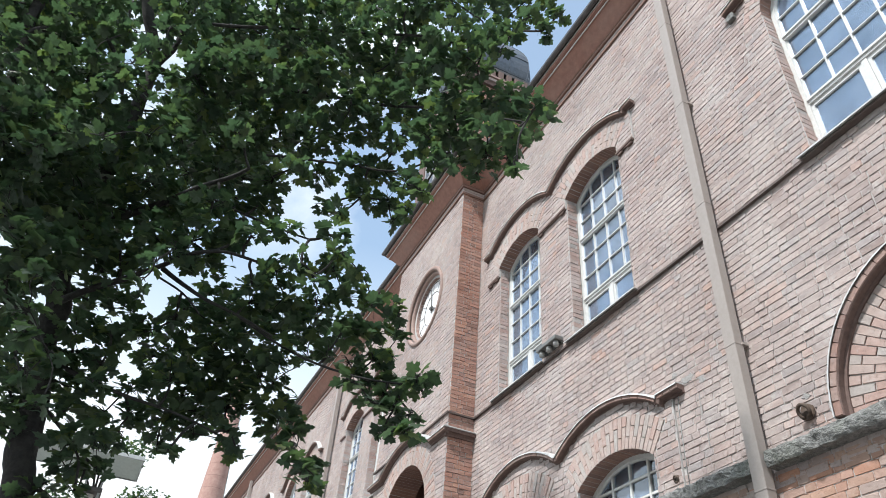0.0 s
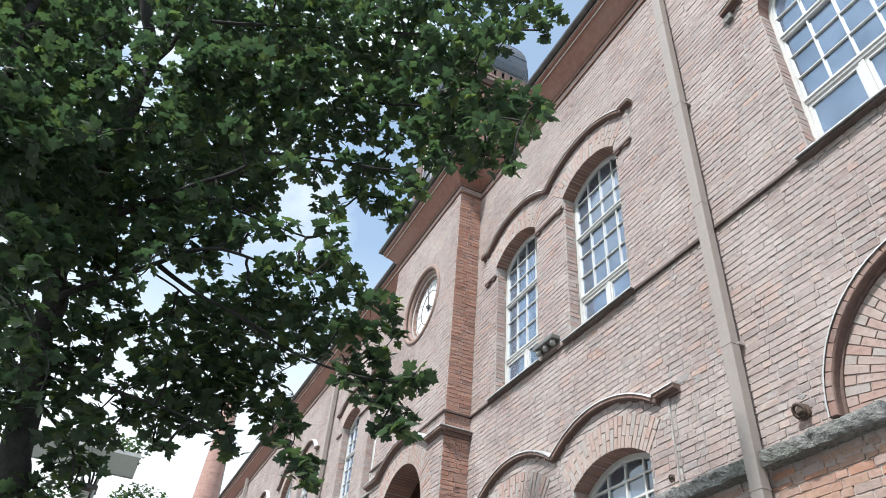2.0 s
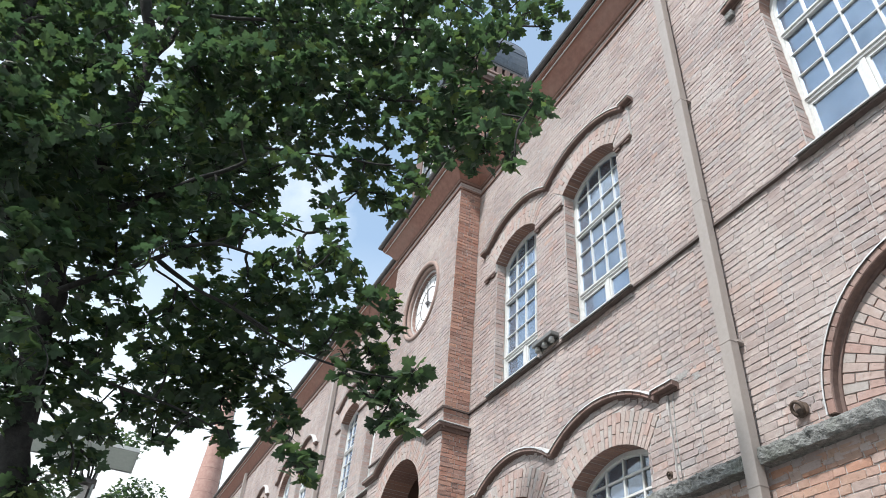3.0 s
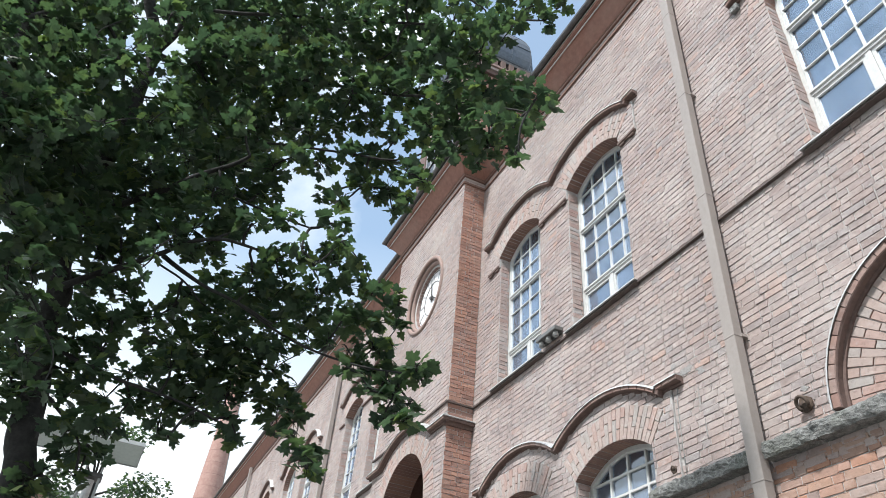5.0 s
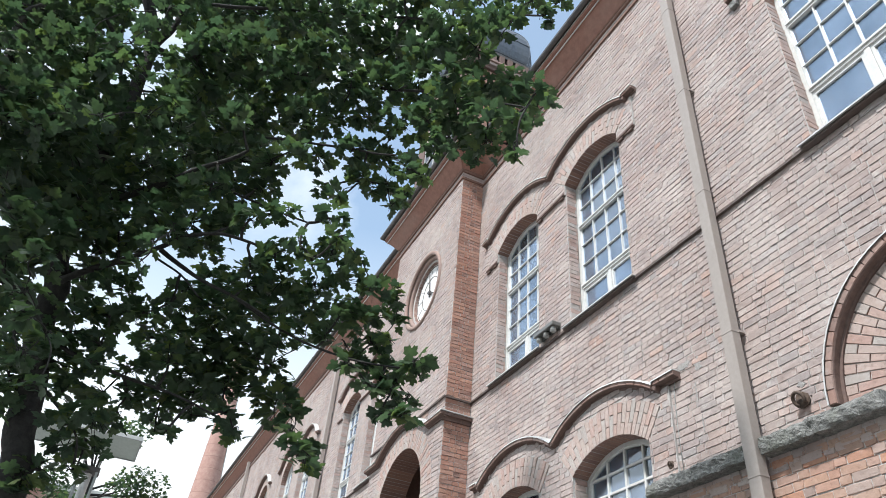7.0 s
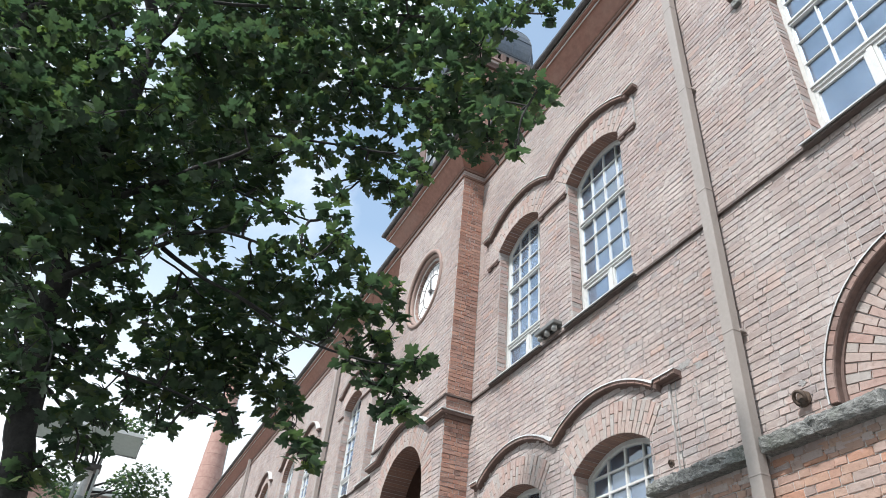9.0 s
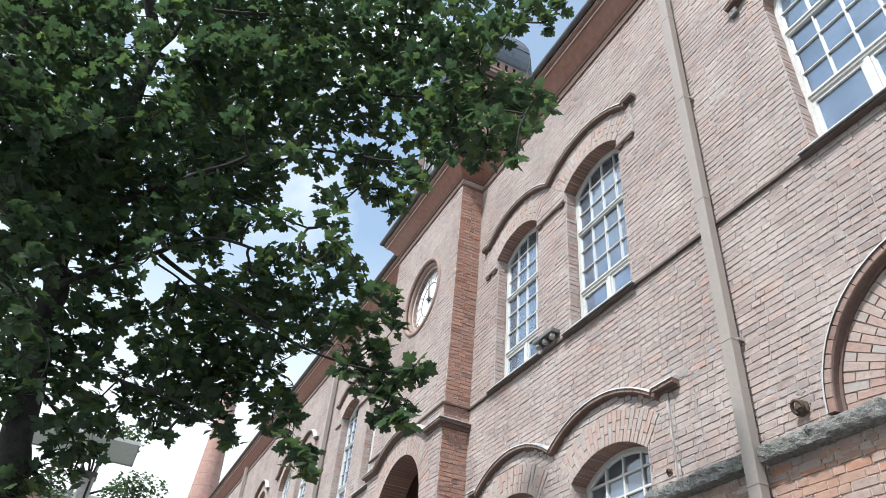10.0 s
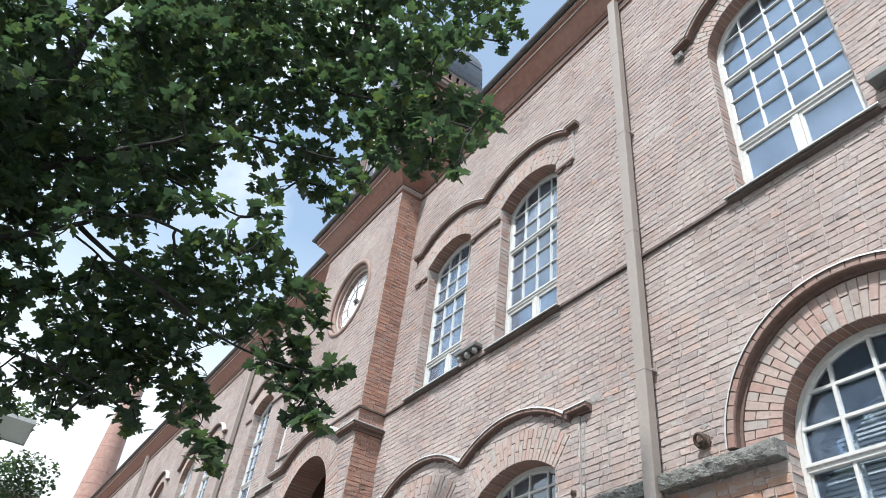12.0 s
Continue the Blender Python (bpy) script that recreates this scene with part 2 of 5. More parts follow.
M_LEAF, M_LEAF1 = leaf_mat("maple_leaf", False), leaf_mat("maple_leaf_single", True)


# ---------------------------------------------------------------- mesh helpers
def link_mesh(name, me, material, parent=None, label=""):
    ob = new(name, me)
    if material:
        me.materials.clear()
        me.materials.append(material)
    if parent:
        ob.parent = parent
    if label:
        ob["label"] = label
    return ob


def part(name, bm, material, parent=None, label="", smooth=False):
    me = bpy.data.meshes.new(name)
    bmesh.ops.recalc_face_normals(bm, faces=bm.faces)
    bm.to_mesh(me)
    bm.free()
    if smooth:
        me.shade_smooth()
    return link_mesh(name, me, material, parent, label)


def raw(name, verts, faces, material, parent=None, label=""):
    me = bpy.data.meshes.new(name)
    me.from_pydata(verts, [], faces)
    me.update()
    return link_mesh(name, me, material, parent, label)


def empty(name, x=0, y=0, z=0):
    ob = new(name)
    ob.empty_display_size = 0.2
    ob.location = (x, y, z)
    return ob


def add_box(bm, x0, x1, y0, y1, z0, z1, bevel=0.0):
    r = bmesh.ops.create_cube(bm, size=1.0, matrix=Matrix.LocRotScale(((x0 + x1) / 2, (y0 + y1) / 2, (z0 + z1) / 2), None, (abs(x1 - x0), abs(y1 - y0), abs(z1 - z0))))
    if bevel:
        ed = list({e_ for v in r["verts"] for e_ in v.link_edges})
        bmesh.ops.bevel(bm, geom=ed, offset=bevel, segments=2, profile=0.6, affect="EDGES")
    return bm


def box(x0, x1, y0, y1, z0, z1, bevel=0.0):
    return add_box(bmesh.new(), x0, x1, y0, y1, z0, z1, bevel)


def add_tube(bm, pts, radii, sides=10, caps=True):
    rings, prev = [], None
    for i, p in enumerate(pts):
        p = Vector(p)
        d = (Vector(pts[min(i + 1, len(pts) - 1)]) - Vector(pts[max(i - 1, 0)])).normalized()
        u = d.cross(Vector((0.12, 0.05, 1)) if abs(d.z) < 0.9 else Vector((1, 0.1, 0.1))).normalized() if prev is None else (prev - d * prev.dot(d)).normalized()
        prev = u
        v = d.cross(u)
        rings.append([bm.verts.new(p + (u * math.cos(k * math.tau / sides) + v * math.sin(k * math.tau / sides)) * radii[i]) for k in range(sides)])
    for r0, r1 in zip(rings, rings[1:]):
        for k in range(sides):
            bm.faces.new((r0[k], r0[(k + 1) % sides], r1[(k + 1) % sides], r1[k]))
    if caps:
        bm.faces.new(rings[0][::-1])
        bm.faces.new(rings[-1])
    return bm


def sweep(path, profile, y_face, bm=None):
    """Sweep a profile along a path in the plane of a front wall. Profile points: (out from the wall, along the path's normal)."""
    bm = bm or bmesh.new()
    rows = []
    n = len(path)
    for i, (x, z) in enumerate(path):
        def nrm(k):
            dx, dz = path[k + 1][0] - path[k][0], path[k + 1][1] - path[k][1]
            l = math.hypot(dx, dz)
            return Vector((-dz / l, dx / l))
        a_ = nrm(max(i - 1, 0)) if i > 0 else nrm(0)
        b_ = nrm(min(i, n - 2))
        m = (a_ + b_).normalized()
        k = 1 / max(0.35, m.dot(b_))
        rows.append([bm.verts.new((x + m.x * q * k, y_face - o, z + m.y * q * k)) for o, q in profile])
    c = len(profile)
    for r0, r1 in zip(rows, rows[1:]):
        for j in range(c):
            bm.faces.new((r0[j], r0[(j + 1) % c], r1[(j + 1) % c], r1[j]))
    bm.faces.new(rows[0])
    bm.faces.new(rows[-1][::-1])
    return bm


def arc(cx, cz, r, a0, a1, n=16):
    return [(cx + r * math.cos(radians(a0 + (a1 - a0) * i / n)), cz + r * math.sin(radians(a0 + (a1 - a0) * i / n))) for i in range(n + 1)]


def seg_arc(x0, x1, z_spring, rise, n=14):
    """A segmental arch from left to right over a chord."""
    h = (x1 - x0) / 2
    r = (h * h + rise * rise) / (2 * rise)
    c = z_spring + rise - r
    t = math.degrees(math.asin(min(1, h / r)))
    if rise > h:
        t = 180 - t
    return arc((x0 + x1) / 2, c, r, 90 + t, 90 - t, n)


def opening(cx, half, sill, spring, rise):
    return dict(cx=cx, half=half, sill=sill, spring=spring, rise=rise,
                loop=[(cx + half, sill), (cx - half, sill)] + seg_arc(cx - half, cx + half, spring, rise, 36))


def top_at(o, x):
    h, s = o["half"], o["rise"]
    r = (h * h + s * s) / (2 * s)
    return o["spring"] + s - r + math.sqrt(max(0, r * r - (x - o["cx"]) ** 2))


def holed_wall(name, outline, holes, y0, y1, material, label):
    """A wall in the x-z plane with real openings: front at y0, back at y1."""
    bm = bmesh.new()
    edges = []
    for loop in [outline] + holes:
        vs = [bm.verts.new((x, y0, z)) for x, z in loop]
        edges += [bm.edges.new((vs[i], vs[(i + 1) % len(vs)])) for i in range(len(vs))]
    bmesh.ops.triangle_fill(bm, use_beauty=True, use_dissolve=False, edges=edges)
    ext = bmesh.ops.extrude_face_region(bm, geom=list(bm.faces))
    bmesh.ops.translate(bm, vec=(0, y1 - y0, 0), verts=[g for g in ext["geom"] if isinstance(g, bmesh.types.BMVert)])
    ob = part(name, bm, material)
    return tagged(ob, label, "wall", kind="structure")

# ---------------------------------------------------------------- plan of the front
RX0, RX1, RY = -14.61, -10.95, -0.54            # clock bay: its two sides and its front
STRING, LEDGE, EAVE = 7.33, 4.38, 13.62
UP_A, UP_B = opening(-9.33, 0.735, 7.36, 10.25, 0.30), opening(-6.95, 0.735, 7.36, 10.25, 0.30)
LO_A, LO_B = opening(-9.33, 0.78, 2.2, 5.02, 0.27), opening(-6.97, 0.78, 2.2, 5.02, 0.27)
UP_C, LO_C = opening(-2.43, 0.765, 7.36, 9.92, 0.764), opening(-2.42, 0.84, 2.2, 4.46, 0.839)
UP_A2, UP_B2 = opening(-16.23, 0.735, 7.36, 10.25, 0.30), opening(-18.61, 0.735, 7.36, 10.25, 0.30)
UP_C2, UP_D2 = opening(-22.95, 0.765, 7.36, 9.92, 0.764), opening(-25.35, 0.765, 7.36, 9.92, 0.764)
UP_E2 = opening(-29.0, 0.765, 7.36, 9.92, 0.764)
GATE = opening(-12.78, 1.08, 0.02, 5.78, 1.079)
X_END = -46.0

# ---------------------------------------------------------------- brickwork
COURSE, LONG, SHORT, JOINT, HEAD = 0.0828, 0.252, 0.124, 0.0085, 0.0095
rng = random.Random(7)


def near(u, w):
    return -4.60 < u < -3.25 and 4.56 < w < 7.20


def brick_shape(w, h, out, j=0.0, r=None):
    """Eight corners of a brick face: the foot at the mortar, the worn face proud of it."""
    c, k = 0.003, 0.002
    a, b = min(0.010, w * 0.2), min(0.008, h * 0.2)
    q = [(0, 0, 0), (w, 0, 0), (w, h, 0), (0, h, 0), (c + a, k, out), (w - c - a, k, out), (w - c, k + b, out), (w - c, h - k - b, out),
         (w - c - a, h - k, out), (c + a, h - k, out), (c, h - k - b, out), (c, k + b, out)]
    if r:
        q = [(x + r.uniform(-j, j), y + r.uniform(-j, j), o + (r.uniform(-j, j) if o else 0)) for x, y, o in q]
    return q


BRICK_FACES = [(4, 5, 6, 7, 8, 9, 10, 11), (0, 1, 5, 4), (1, 6, 5), (1, 2, 7, 6), (2, 8, 7), (2, 3, 9, 8), (3, 10, 9), (3, 0, 11, 10), (0, 4, 11)]
BLOCK_FACES = [(4, 5, 6, 7), (0, 1, 5, 4), (1, 2, 6, 5), (2, 3, 7, 6), (3, 0, 4, 7)]


def clip(u0, u1, blocks):
    spans = [(u0, u1)]
    for b0, b1 in blocks:
        nxt = []
        for s0, s1 in spans:
            if b1 <= s0 or b0 >= s1:
                nxt.append((s0, s1))
            else:
                if b0 > s0:
                    nxt.append((s0, b0))
                if b1 < s1:
                    nxt.append((b1, s1))
        spans = nxt
    return [s for s in spans if s[1] - s[0] > 0.03]


def lay(u0, u1, w0, w1, blocked, place, out=None, skip=None, r=rng):
    """Courses of alternating long and short bricks, cut at the openings. Those near the downpipe go into skip, to be objects of their own."""
    verts, faces = [], []
    n = int((w1 - w0) / COURSE + 0.5)
    for k in range(n):
        w = w0 + k * COURSE
        blocks = blocked(w + COURSE / 2)
        u, i = u0 - (0.0 if k % 2 else 0.2115) + r.uniform(-0.012, 0.012), k
        while u < u1:
            l = (LONG if i % 2 else SHORT) * r.uniform(0.97, 1.03)
            i += 1
            for s0, s1 in clip(max(u, u0), min(u + l, u1), blocks):
                if skip is not None and near((s0 + s1) / 2, w + COURSE / 2):
                    skip.append((s0, s1, w))
                    continue
                base = out((s0 + s1) / 2, w + COURSE / 2) if out else 0.0
                o = len(verts)
                drop = r.uniform(-0.003, 0.003)
                for x, y, d in brick_shape(s1 - s0 - HEAD, COURSE - JOINT, 0.0055 + r.uniform(0, 0.008), 0.0040, r):
                    verts.append(place(s0 + HEAD / 2 + x, w + JOINT / 2 + y + drop, base + d))
                faces += [tuple(o + q for q in f) for f in BRICK_FACES]
            u += l
    return verts, faces


def arch_block(o, ring):
    """The stretch of a course that an opening and its arch ring take up."""
    h, s, cx = o["half"], o["rise"], o["cx"]
    r_ = (h * h + s * s) / (2 * s)
    c = o["spring"] + s - r_
    t = math.asin(min(0.9999, h / r_))

    def f(z):
        if z < o["sill"]:
            return []
        if z <= o["spring"]:
            return [(cx - h, cx + h)]
        d = z - c
        if d >= r_ + ring:
            return []
        m = min(math.sqrt((r_ + ring) ** 2 - d * d), d * math.tan(t) + (ring if t > 1.5 else 0))
        return [(cx - m, cx + m)]
    return f


def blocks_of(fs):
    return lambda z: [b for f in fs for b in f(z)]


def wedge(r0, r1, half_angle, y0, y1):
    """One arch brick on the z axis, from radius r0 to r1, its corners chamfered on the face."""
    bm = bmesh.new()
    g = 0.0038
    pts = []
    for y, c in ((y0, 0.003), (y0 + 0.006, 0.0), (y1, 0.0)):
        row = []
        for rr, sg in ((r0 + c, -1), (r0 + c, 1), (r1 - c, 1), (r1 - c, -1)):
            row.append(bm.verts.new((sg * (rr * math.tan(half_angle) - g - c), y, rr)))
        pts.append(row)
    bm.faces.new(pts[0])
    for a_, b_ in zip(pts, pts[1:]):
        for k in range(4):
            bm.faces.new((a_[k], a_[(k + 1) % 4], b_[(k + 1) % 4], b_[k]))
    return bm


def arch_ring(o, ring, y, parent, material, depth=0.24, proud=0.014, single=False, r=rng):
    h, s, cx = o["half"], o["rise"], o["cx"]
    r_ = (h * h + s * s) / (2 * s)
    c = o["spring"] + s - r_
    t = math.asin(min(0.9999, h / r_))
    n = max(5, int(2 * t * (r_ + ring * 0.35) / 0.078))
    ha = t / n
    split = ring * 0.66
    meshes = []
    for r0, r1 in ((r_ - 0.006, r_ + split - 0.005), (r_ + split + 0.005, r_ + ring), (r_ - 0.006, r_ + ring - split - 0.005), (r_ + ring - split + 0.005, r_ + ring)):
        bm = wedge(r0, r1, ha, -proud, depth)
        bmesh.ops.recalc_face_normals(bm, faces=bm.faces)
        me = bpy.data.meshes.new("arch_brick")
        bm.to_mesh(me)
        bm.free()
        me.materials.append(material)
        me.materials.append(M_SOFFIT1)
        # inward faces take the brick with shade in its colour
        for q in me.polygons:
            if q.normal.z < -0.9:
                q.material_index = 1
        meshes.append(me)
    joined = bmesh.new()
    for i in range(n):
        a_ = -t + (2 * i + 1) * ha
        for me in (meshes[0:2] if i % 2 else meshes[2:4]):
            m = Matrix.Translation((cx, y + r.uniform(-0.004, 0.003), c)) @ Matrix.Rotation(a_ + r.uniform(-0.004, 0.004), 4, "Y")
            if single:
                ob = new("arch_brick", me)
                ob.parent, ob.matrix_basis = parent, m
            else:
                k = len(joined.verts)
                joined.from_mesh(me)
                joined.verts.ensure_lookup_table()
                bmesh.ops.transform(joined, matrix=m, verts=joined.verts[k:])
    if single:
        joined.free()
    else:
        ob = part("arch_bricks", joined, material, parent)
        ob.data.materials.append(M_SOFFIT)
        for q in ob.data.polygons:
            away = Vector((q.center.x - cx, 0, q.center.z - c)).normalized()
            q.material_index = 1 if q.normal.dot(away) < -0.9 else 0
        ob["kind"] = "stuff"


def jamb_bricks(o, y, parent, material, depth=0.2, z_top=None, r=rng):
    """Courses on the two side faces of an opening."""
    z1 = z_top or o["spring"]
    for side in (-1, 1):
        x = o["cx"] + side * o["half"]
        v, f = lay(0.0, depth, o["sill"], z1, lambda z: [], lambda u, w, d: (x - side * d, y + u, w), r=r)
        ob = raw("jamb_bricks", v, f, material, parent)
        ob["kind"] = "stuff"


# ---------------------------------------------------------------- ground, walls, rooms, roof
bm = bmesh.new()
bmesh.ops.create_grid(bm, x_segments=1, y_segments=1, size=900)
tagged(part("ground", bm, M_GROUND), "unseen ground, kept pale to bounce fill light upward", "ground", kind="structure")

right_wall = holed_wall("wall_right_wing", [(RX1, 0), (3.0, 0), (3.0, EAVE - 0.05), (RX1, EAVE - 0.05)],
                        [o["loop"] for o in (UP_A, UP_B, UP_C, LO_A, LO_B, LO_C)], 0.0, 0.55, M_MORTAR, "weathered pink-grey brick factory wall with pale mortar")
left_wall = holed_wall("wall_left_wing", [(X_END, 0), (RX0, 0), (RX0, EAVE - 0.05), (X_END, EAVE - 0.05)],
                       [o["loop"] for o in (UP_A2, UP_B2, UP_C2, UP_D2, UP_E2)], 0.0, 0.55, M_MORTAR, "weathered pink-grey brick wall of the far wing")
CLOCK = (-12.68, 10.66)
bay_wall = holed_wall("wall_clock_bay", [(RX0, 0), (RX1, 0), (RX1, EAVE - 0.05), (RX0, EAVE - 0.05)],
                      [GATE["loop"], arc(*CLOCK, 0.905, 0, 350, 35)], RY, -0.003, M_MORTAR, "projecting brick clock bay above an arched gateway")


def pair_panel(a_, b_, z0, z1, x0, x1, y, crown, z_v, name):
    """The slightly proud field of wall that carries a pair of arches, under its hood."""
    loop = [(x0, z0), (a_["cx"] - a_["half"], z0)] + seg_arc(a_["cx"] - a_["half"], a_["cx"] + a_["half"], a_["spring"], a_["rise"]) + [(a_["cx"] + a_["half"], z0)] \
        + [(b_["cx"] - b_["half"], z0)] + seg_arc(b_["cx"] - b_["half"], b_["cx"] + b_["half"], b_["spring"], b_["rise"]) + [(b_["cx"] + b_["half"], z0), (x1, z0), (x1, z1)]
    mid = (a_["cx"] + b_["cx"]) / 2
    w = mid - a_["cx"]
    loop += seg_arc(mid + 0.02, b_["cx"] + w - 0.16, z_v, crown - z_v)[::-1] + seg_arc(a_["cx"] - w + 0.16, mid - 0.02, z_v, crown - z_v)[::-1] + [(x0, z1)]
    return holed_wall(name, loop, [], y - 0.028, y + 0.0, M_MORTAR, "slightly raised brick field around a pair of arches")


pair_panel(UP_A, UP_B, 10.05, 10.75, -10.5, -5.79, 0.0, 11.08, 10.72, "trim_upper_panel")
pair_panel(LO_A, LO_B, 4.47, 5.58, -10.5, -5.77, 0.0, 5.88, 5.55, "trim_lower_panel")
pair_panel(UP_B2, UP_A2, 10.05, 10.75, -19.77, -15.06, 0.0, 11.08, 10.72, "trim_far_panel")


def room(name, x0, x1, y0, y1, z0, z1, m=M_ROOM):
    bm_ = bmesh.new()
    for q in ((x0, x1, y1, y1 + 0.2, z0, z1), (x0 - 0.2, x0, y0, y1, z0, z1), (x1, x1 + 0.2, y0, y1, z0, z1), (x0, x1, y0, y1, z0 - 0.25, z0)):
        add_box(bm_, *q)
    tagged(part(name, bm_, m), "plain plastered room behind the windows", "wall", kind="structure")


room("wall_room_upper_right", -10.7, 2.6, 0.56, 6.0, 6.7, 12.4)
room("wall_room_lower_right", -10.7, 2.6, 0.56, 6.0, 0.3, 6.2)
room("wall_room_upper_left", -45.0, -14.8, 0.56, 6.0, 6.7, 12.4)
room("wall_gate_passage", -14.4, -11.0, 0.02, 2.2, 0.3, 7.2, M_RING)
tagged(part("ceiling_passage", box(-14.6, -10.96, 0.0, 6.2, 7.22, 7.4), M_HOOD), "dark passage ceiling", "ceiling", kind="structure")
tagged(part("ceiling", box(X_END, 2.9, 0.56, 6.2, 12.42, 12.6), M_ROOM), "plain white ceiling", "ceiling", kind="structure")
tagged(part("ceiling_lower", box(-10.7, 2.9, 0.57, 6.2, 6.21, 6.40), M_ROOM), "plain white ceiling", "ceiling", kind="structure")
bm = bmesh.new()
add_box(bm, 3.0, 3.5, 0, 9.0, 0, 13.5)
tagged(part("wall_end", bm, M_MORTAR), "plain end wall", "wall", kind="structure")

# ---------------------------------------------------------------- hoods
def hood_profile(face):
    """Section of a hood: a small fillet below, then a square face under the cap."""
    return [(0.0, -face - 0.04), (0.035, -face - 0.04), (0.04, -face - 0.012), (0.10, -face - 0.008), (0.11, -face), (0.11, 0.0), (0.0, 0.0)]


CAPP = [(0.0, 0.003), (0.124, 0.003), (0.134, -0.012), (0.138, -0.012), (0.132, 0.008), (0.0, 0.030)]


def hood(path, y, label, name="window_hood", face=0.055):
    mid = path[len(path) // 2]
    base = empty(name, mid[0], y, mid[1])
    shift = Matrix.Translation((-mid[0], -y, -mid[1]))
    for nm, prof, m, lb in (("moulding", hood_profile(face), M_HOOD, "brown brick moulding"), ("metal_cap", CAPP, M_CAP, "weathered sheet metal capping")):
        ob = part(nm, sweep(path, prof, y), m, base, lb)
        ob.matrix_parent_inverse = shift
    # header bricks set on edge along the front of the moulding
    verts, faces = [], []
    for (x0, z0), (x1, z1) in zip(path, path[1:]):
        l = math.hypot(x1 - x0, z1 - z0)
        if l < 0.01:
            continue
        n = max(1, round(l / 0.13))
        tx, tz = (x1 - x0) / l, (z1 - z0) / l
        nx, nz = -tz, tx
        for i in range(n):
            s0, s1 = l * i / n + 0.004, l * (i + 1) / n - 0.004
            o = len(verts)
            for s, q, d in ((s0, -face, 0.108), (s1, -face, 0.108), (s1, -0.004, 0.108), (s0, -0.004, 0.108),
                            (s0 + 0.005, 0.005 - face, 0.120), (s1 - 0.005, 0.005 - face, 0.120), (s1 - 0.005, -0.009, 0.120), (s0 + 0.005, -0.009, 0.120)):
                verts.append((x0 + tx * s + nx * q, y - d - rng.uniform(0, 0.002), z0 + tz * s + nz * q))
            faces += [tuple(o + q for q in f) for f in BLOCK_FACES]
    ob = raw("edge_bricks", verts, faces, M_EDGE, base)
    ob.matrix_parent_inverse = shift
    ob["kind"] = "stuff"
    return tagged(base, label, "hood mould", group="window hoods")


def pair_hood(a_, b_, z_v, crown, ends):
    c0, c1 = sorted((a_, b_))
    mid = (c0 + c1) / 2
    return [(ends[0], z_v + 0.03), (c0 - (mid - c0) + 0.15, z_v + 0.03)] + seg_arc(c0 - (mid - c0) + 0.16, mid - 0.01, z_v, crown - z_v) \
        + seg_arc(mid + 0.01, c1 + (c1 - mid) - 0.16, z_v, crown - z_v) + [(c1 + (c1 - mid) - 0.15, z_v + 0.03), (ends[1], z_v + 0.03)]


hood(pair_hood(-9.33, -6.95, 10.80, 11.16, (-10.62, -5.66)), 0.0, "brown double-arched hood mould over a pair of upper windows")
hood(pair_hood(-9.33, -6.97, 5.62, 5.97, (-10.62, -5.57)), 0.0, "brown double-arched hood mould with metal cap over lower windows")
hood(pair_hood(-18.61, -16.23, 10.80, 11.16, (-19.9, -14.94)), 0.0, "brown double-arched hood mould on the far wing")
for cx in (-2.43, -22.95, -25.35, -29.0):
    hood([(cx - 1.25, 10.50), (cx - 1.0, 10.56)] + arc(cx, 9.92, 1.17, 147, 33, 22) + [(cx + 1.0, 10.56), (cx + 1.25, 10.50)], 0.0, "brown round hood mould over a tall arched window")
hood(arc(-2.42, 4.5, 1.33, 180, 0, 30), 0.0, "brown round hood mould resting on a stone ledge", face=0.08)
hood([(RX0 - 0.1, 6.98), (-14.05, 6.98)] + seg_arc(-14.03, -11.53, 6.98, 0.42, 18) + [(-11.51, 6.98), (RX1 + 0.1, 6.98)], RY, "brown arched hood mould over the gateway")
# the hood's return along the side of the clock bay
bm = bmesh.new()
add_box(bm, RX1 - 0.02, RX1 + 0.055, RY - 0.05, -0.005, 6.85, 6.92)
add_box(bm, RX1 - 0.02, RX1 + 0.11, RY - 0.11, -0.005, 6.92, 6.98, 0.006)
tagged(part("trim_bay_return", bm, M_HOOD), "brown brick band returning along the bay", "trim", kind="structure")
bm = box(RX1 - 0.02, RX1 + 0.13, RY - 0.13, -0.006, 6.983, 7.005, 0.004)
tagged(part("trim_bay_return_cap", bm, M_CAP), "grey sheet metal capping of the band", "trim", kind="structure")

# impost courses: a thin projecting row at the foot of each raised field
for x0, x1 in ((-10.5, -10.075), (-8.585, -7.695), (-6.205, -5.79), (-19.77, -19.355), (-17.865, -16.975), (-15.485, -15.06)):
    bm = bmesh.new()
    add_box(bm, x0, x1, -0.062, -0.004, 10.03, 10.075, 0.004)
    for k in (x0 + 0.03, x1 - 0.15):
        if x0 > -12:
            add_box(bm, k, k + 0.11, -0.05, -0.004, 9.985, 10.026, 0.004)
    tagged(part("trim_impost", bm, M_HOOD), "brown projecting brick impost course", "trim", kind="structure")

# ---------------------------------------------------------------- string course and sills
bm = bmesh.new()
for x0, x1 in ((RX1 + 0.004, 2.9), (X_END, RX0 - 0.004)):
    add_box(bm, x0, x1, -0.05, -0.002, 7.298, 7.328)
add_box(bm, RX0 - 0.05, RX1 + 0.05, RY - 0.05, RY - 0.002, 7.298, 7.328)
add_box(bm, RX1 + 0.002, RX1 + 0.05, RY - 0.001, -0.004, 7.298, 7.328)
tagged(part("trim_string_course", bm, M_SHADOWLINE), "thin projecting string course, coloured dark as a shadow line", "trim", kind="structure")


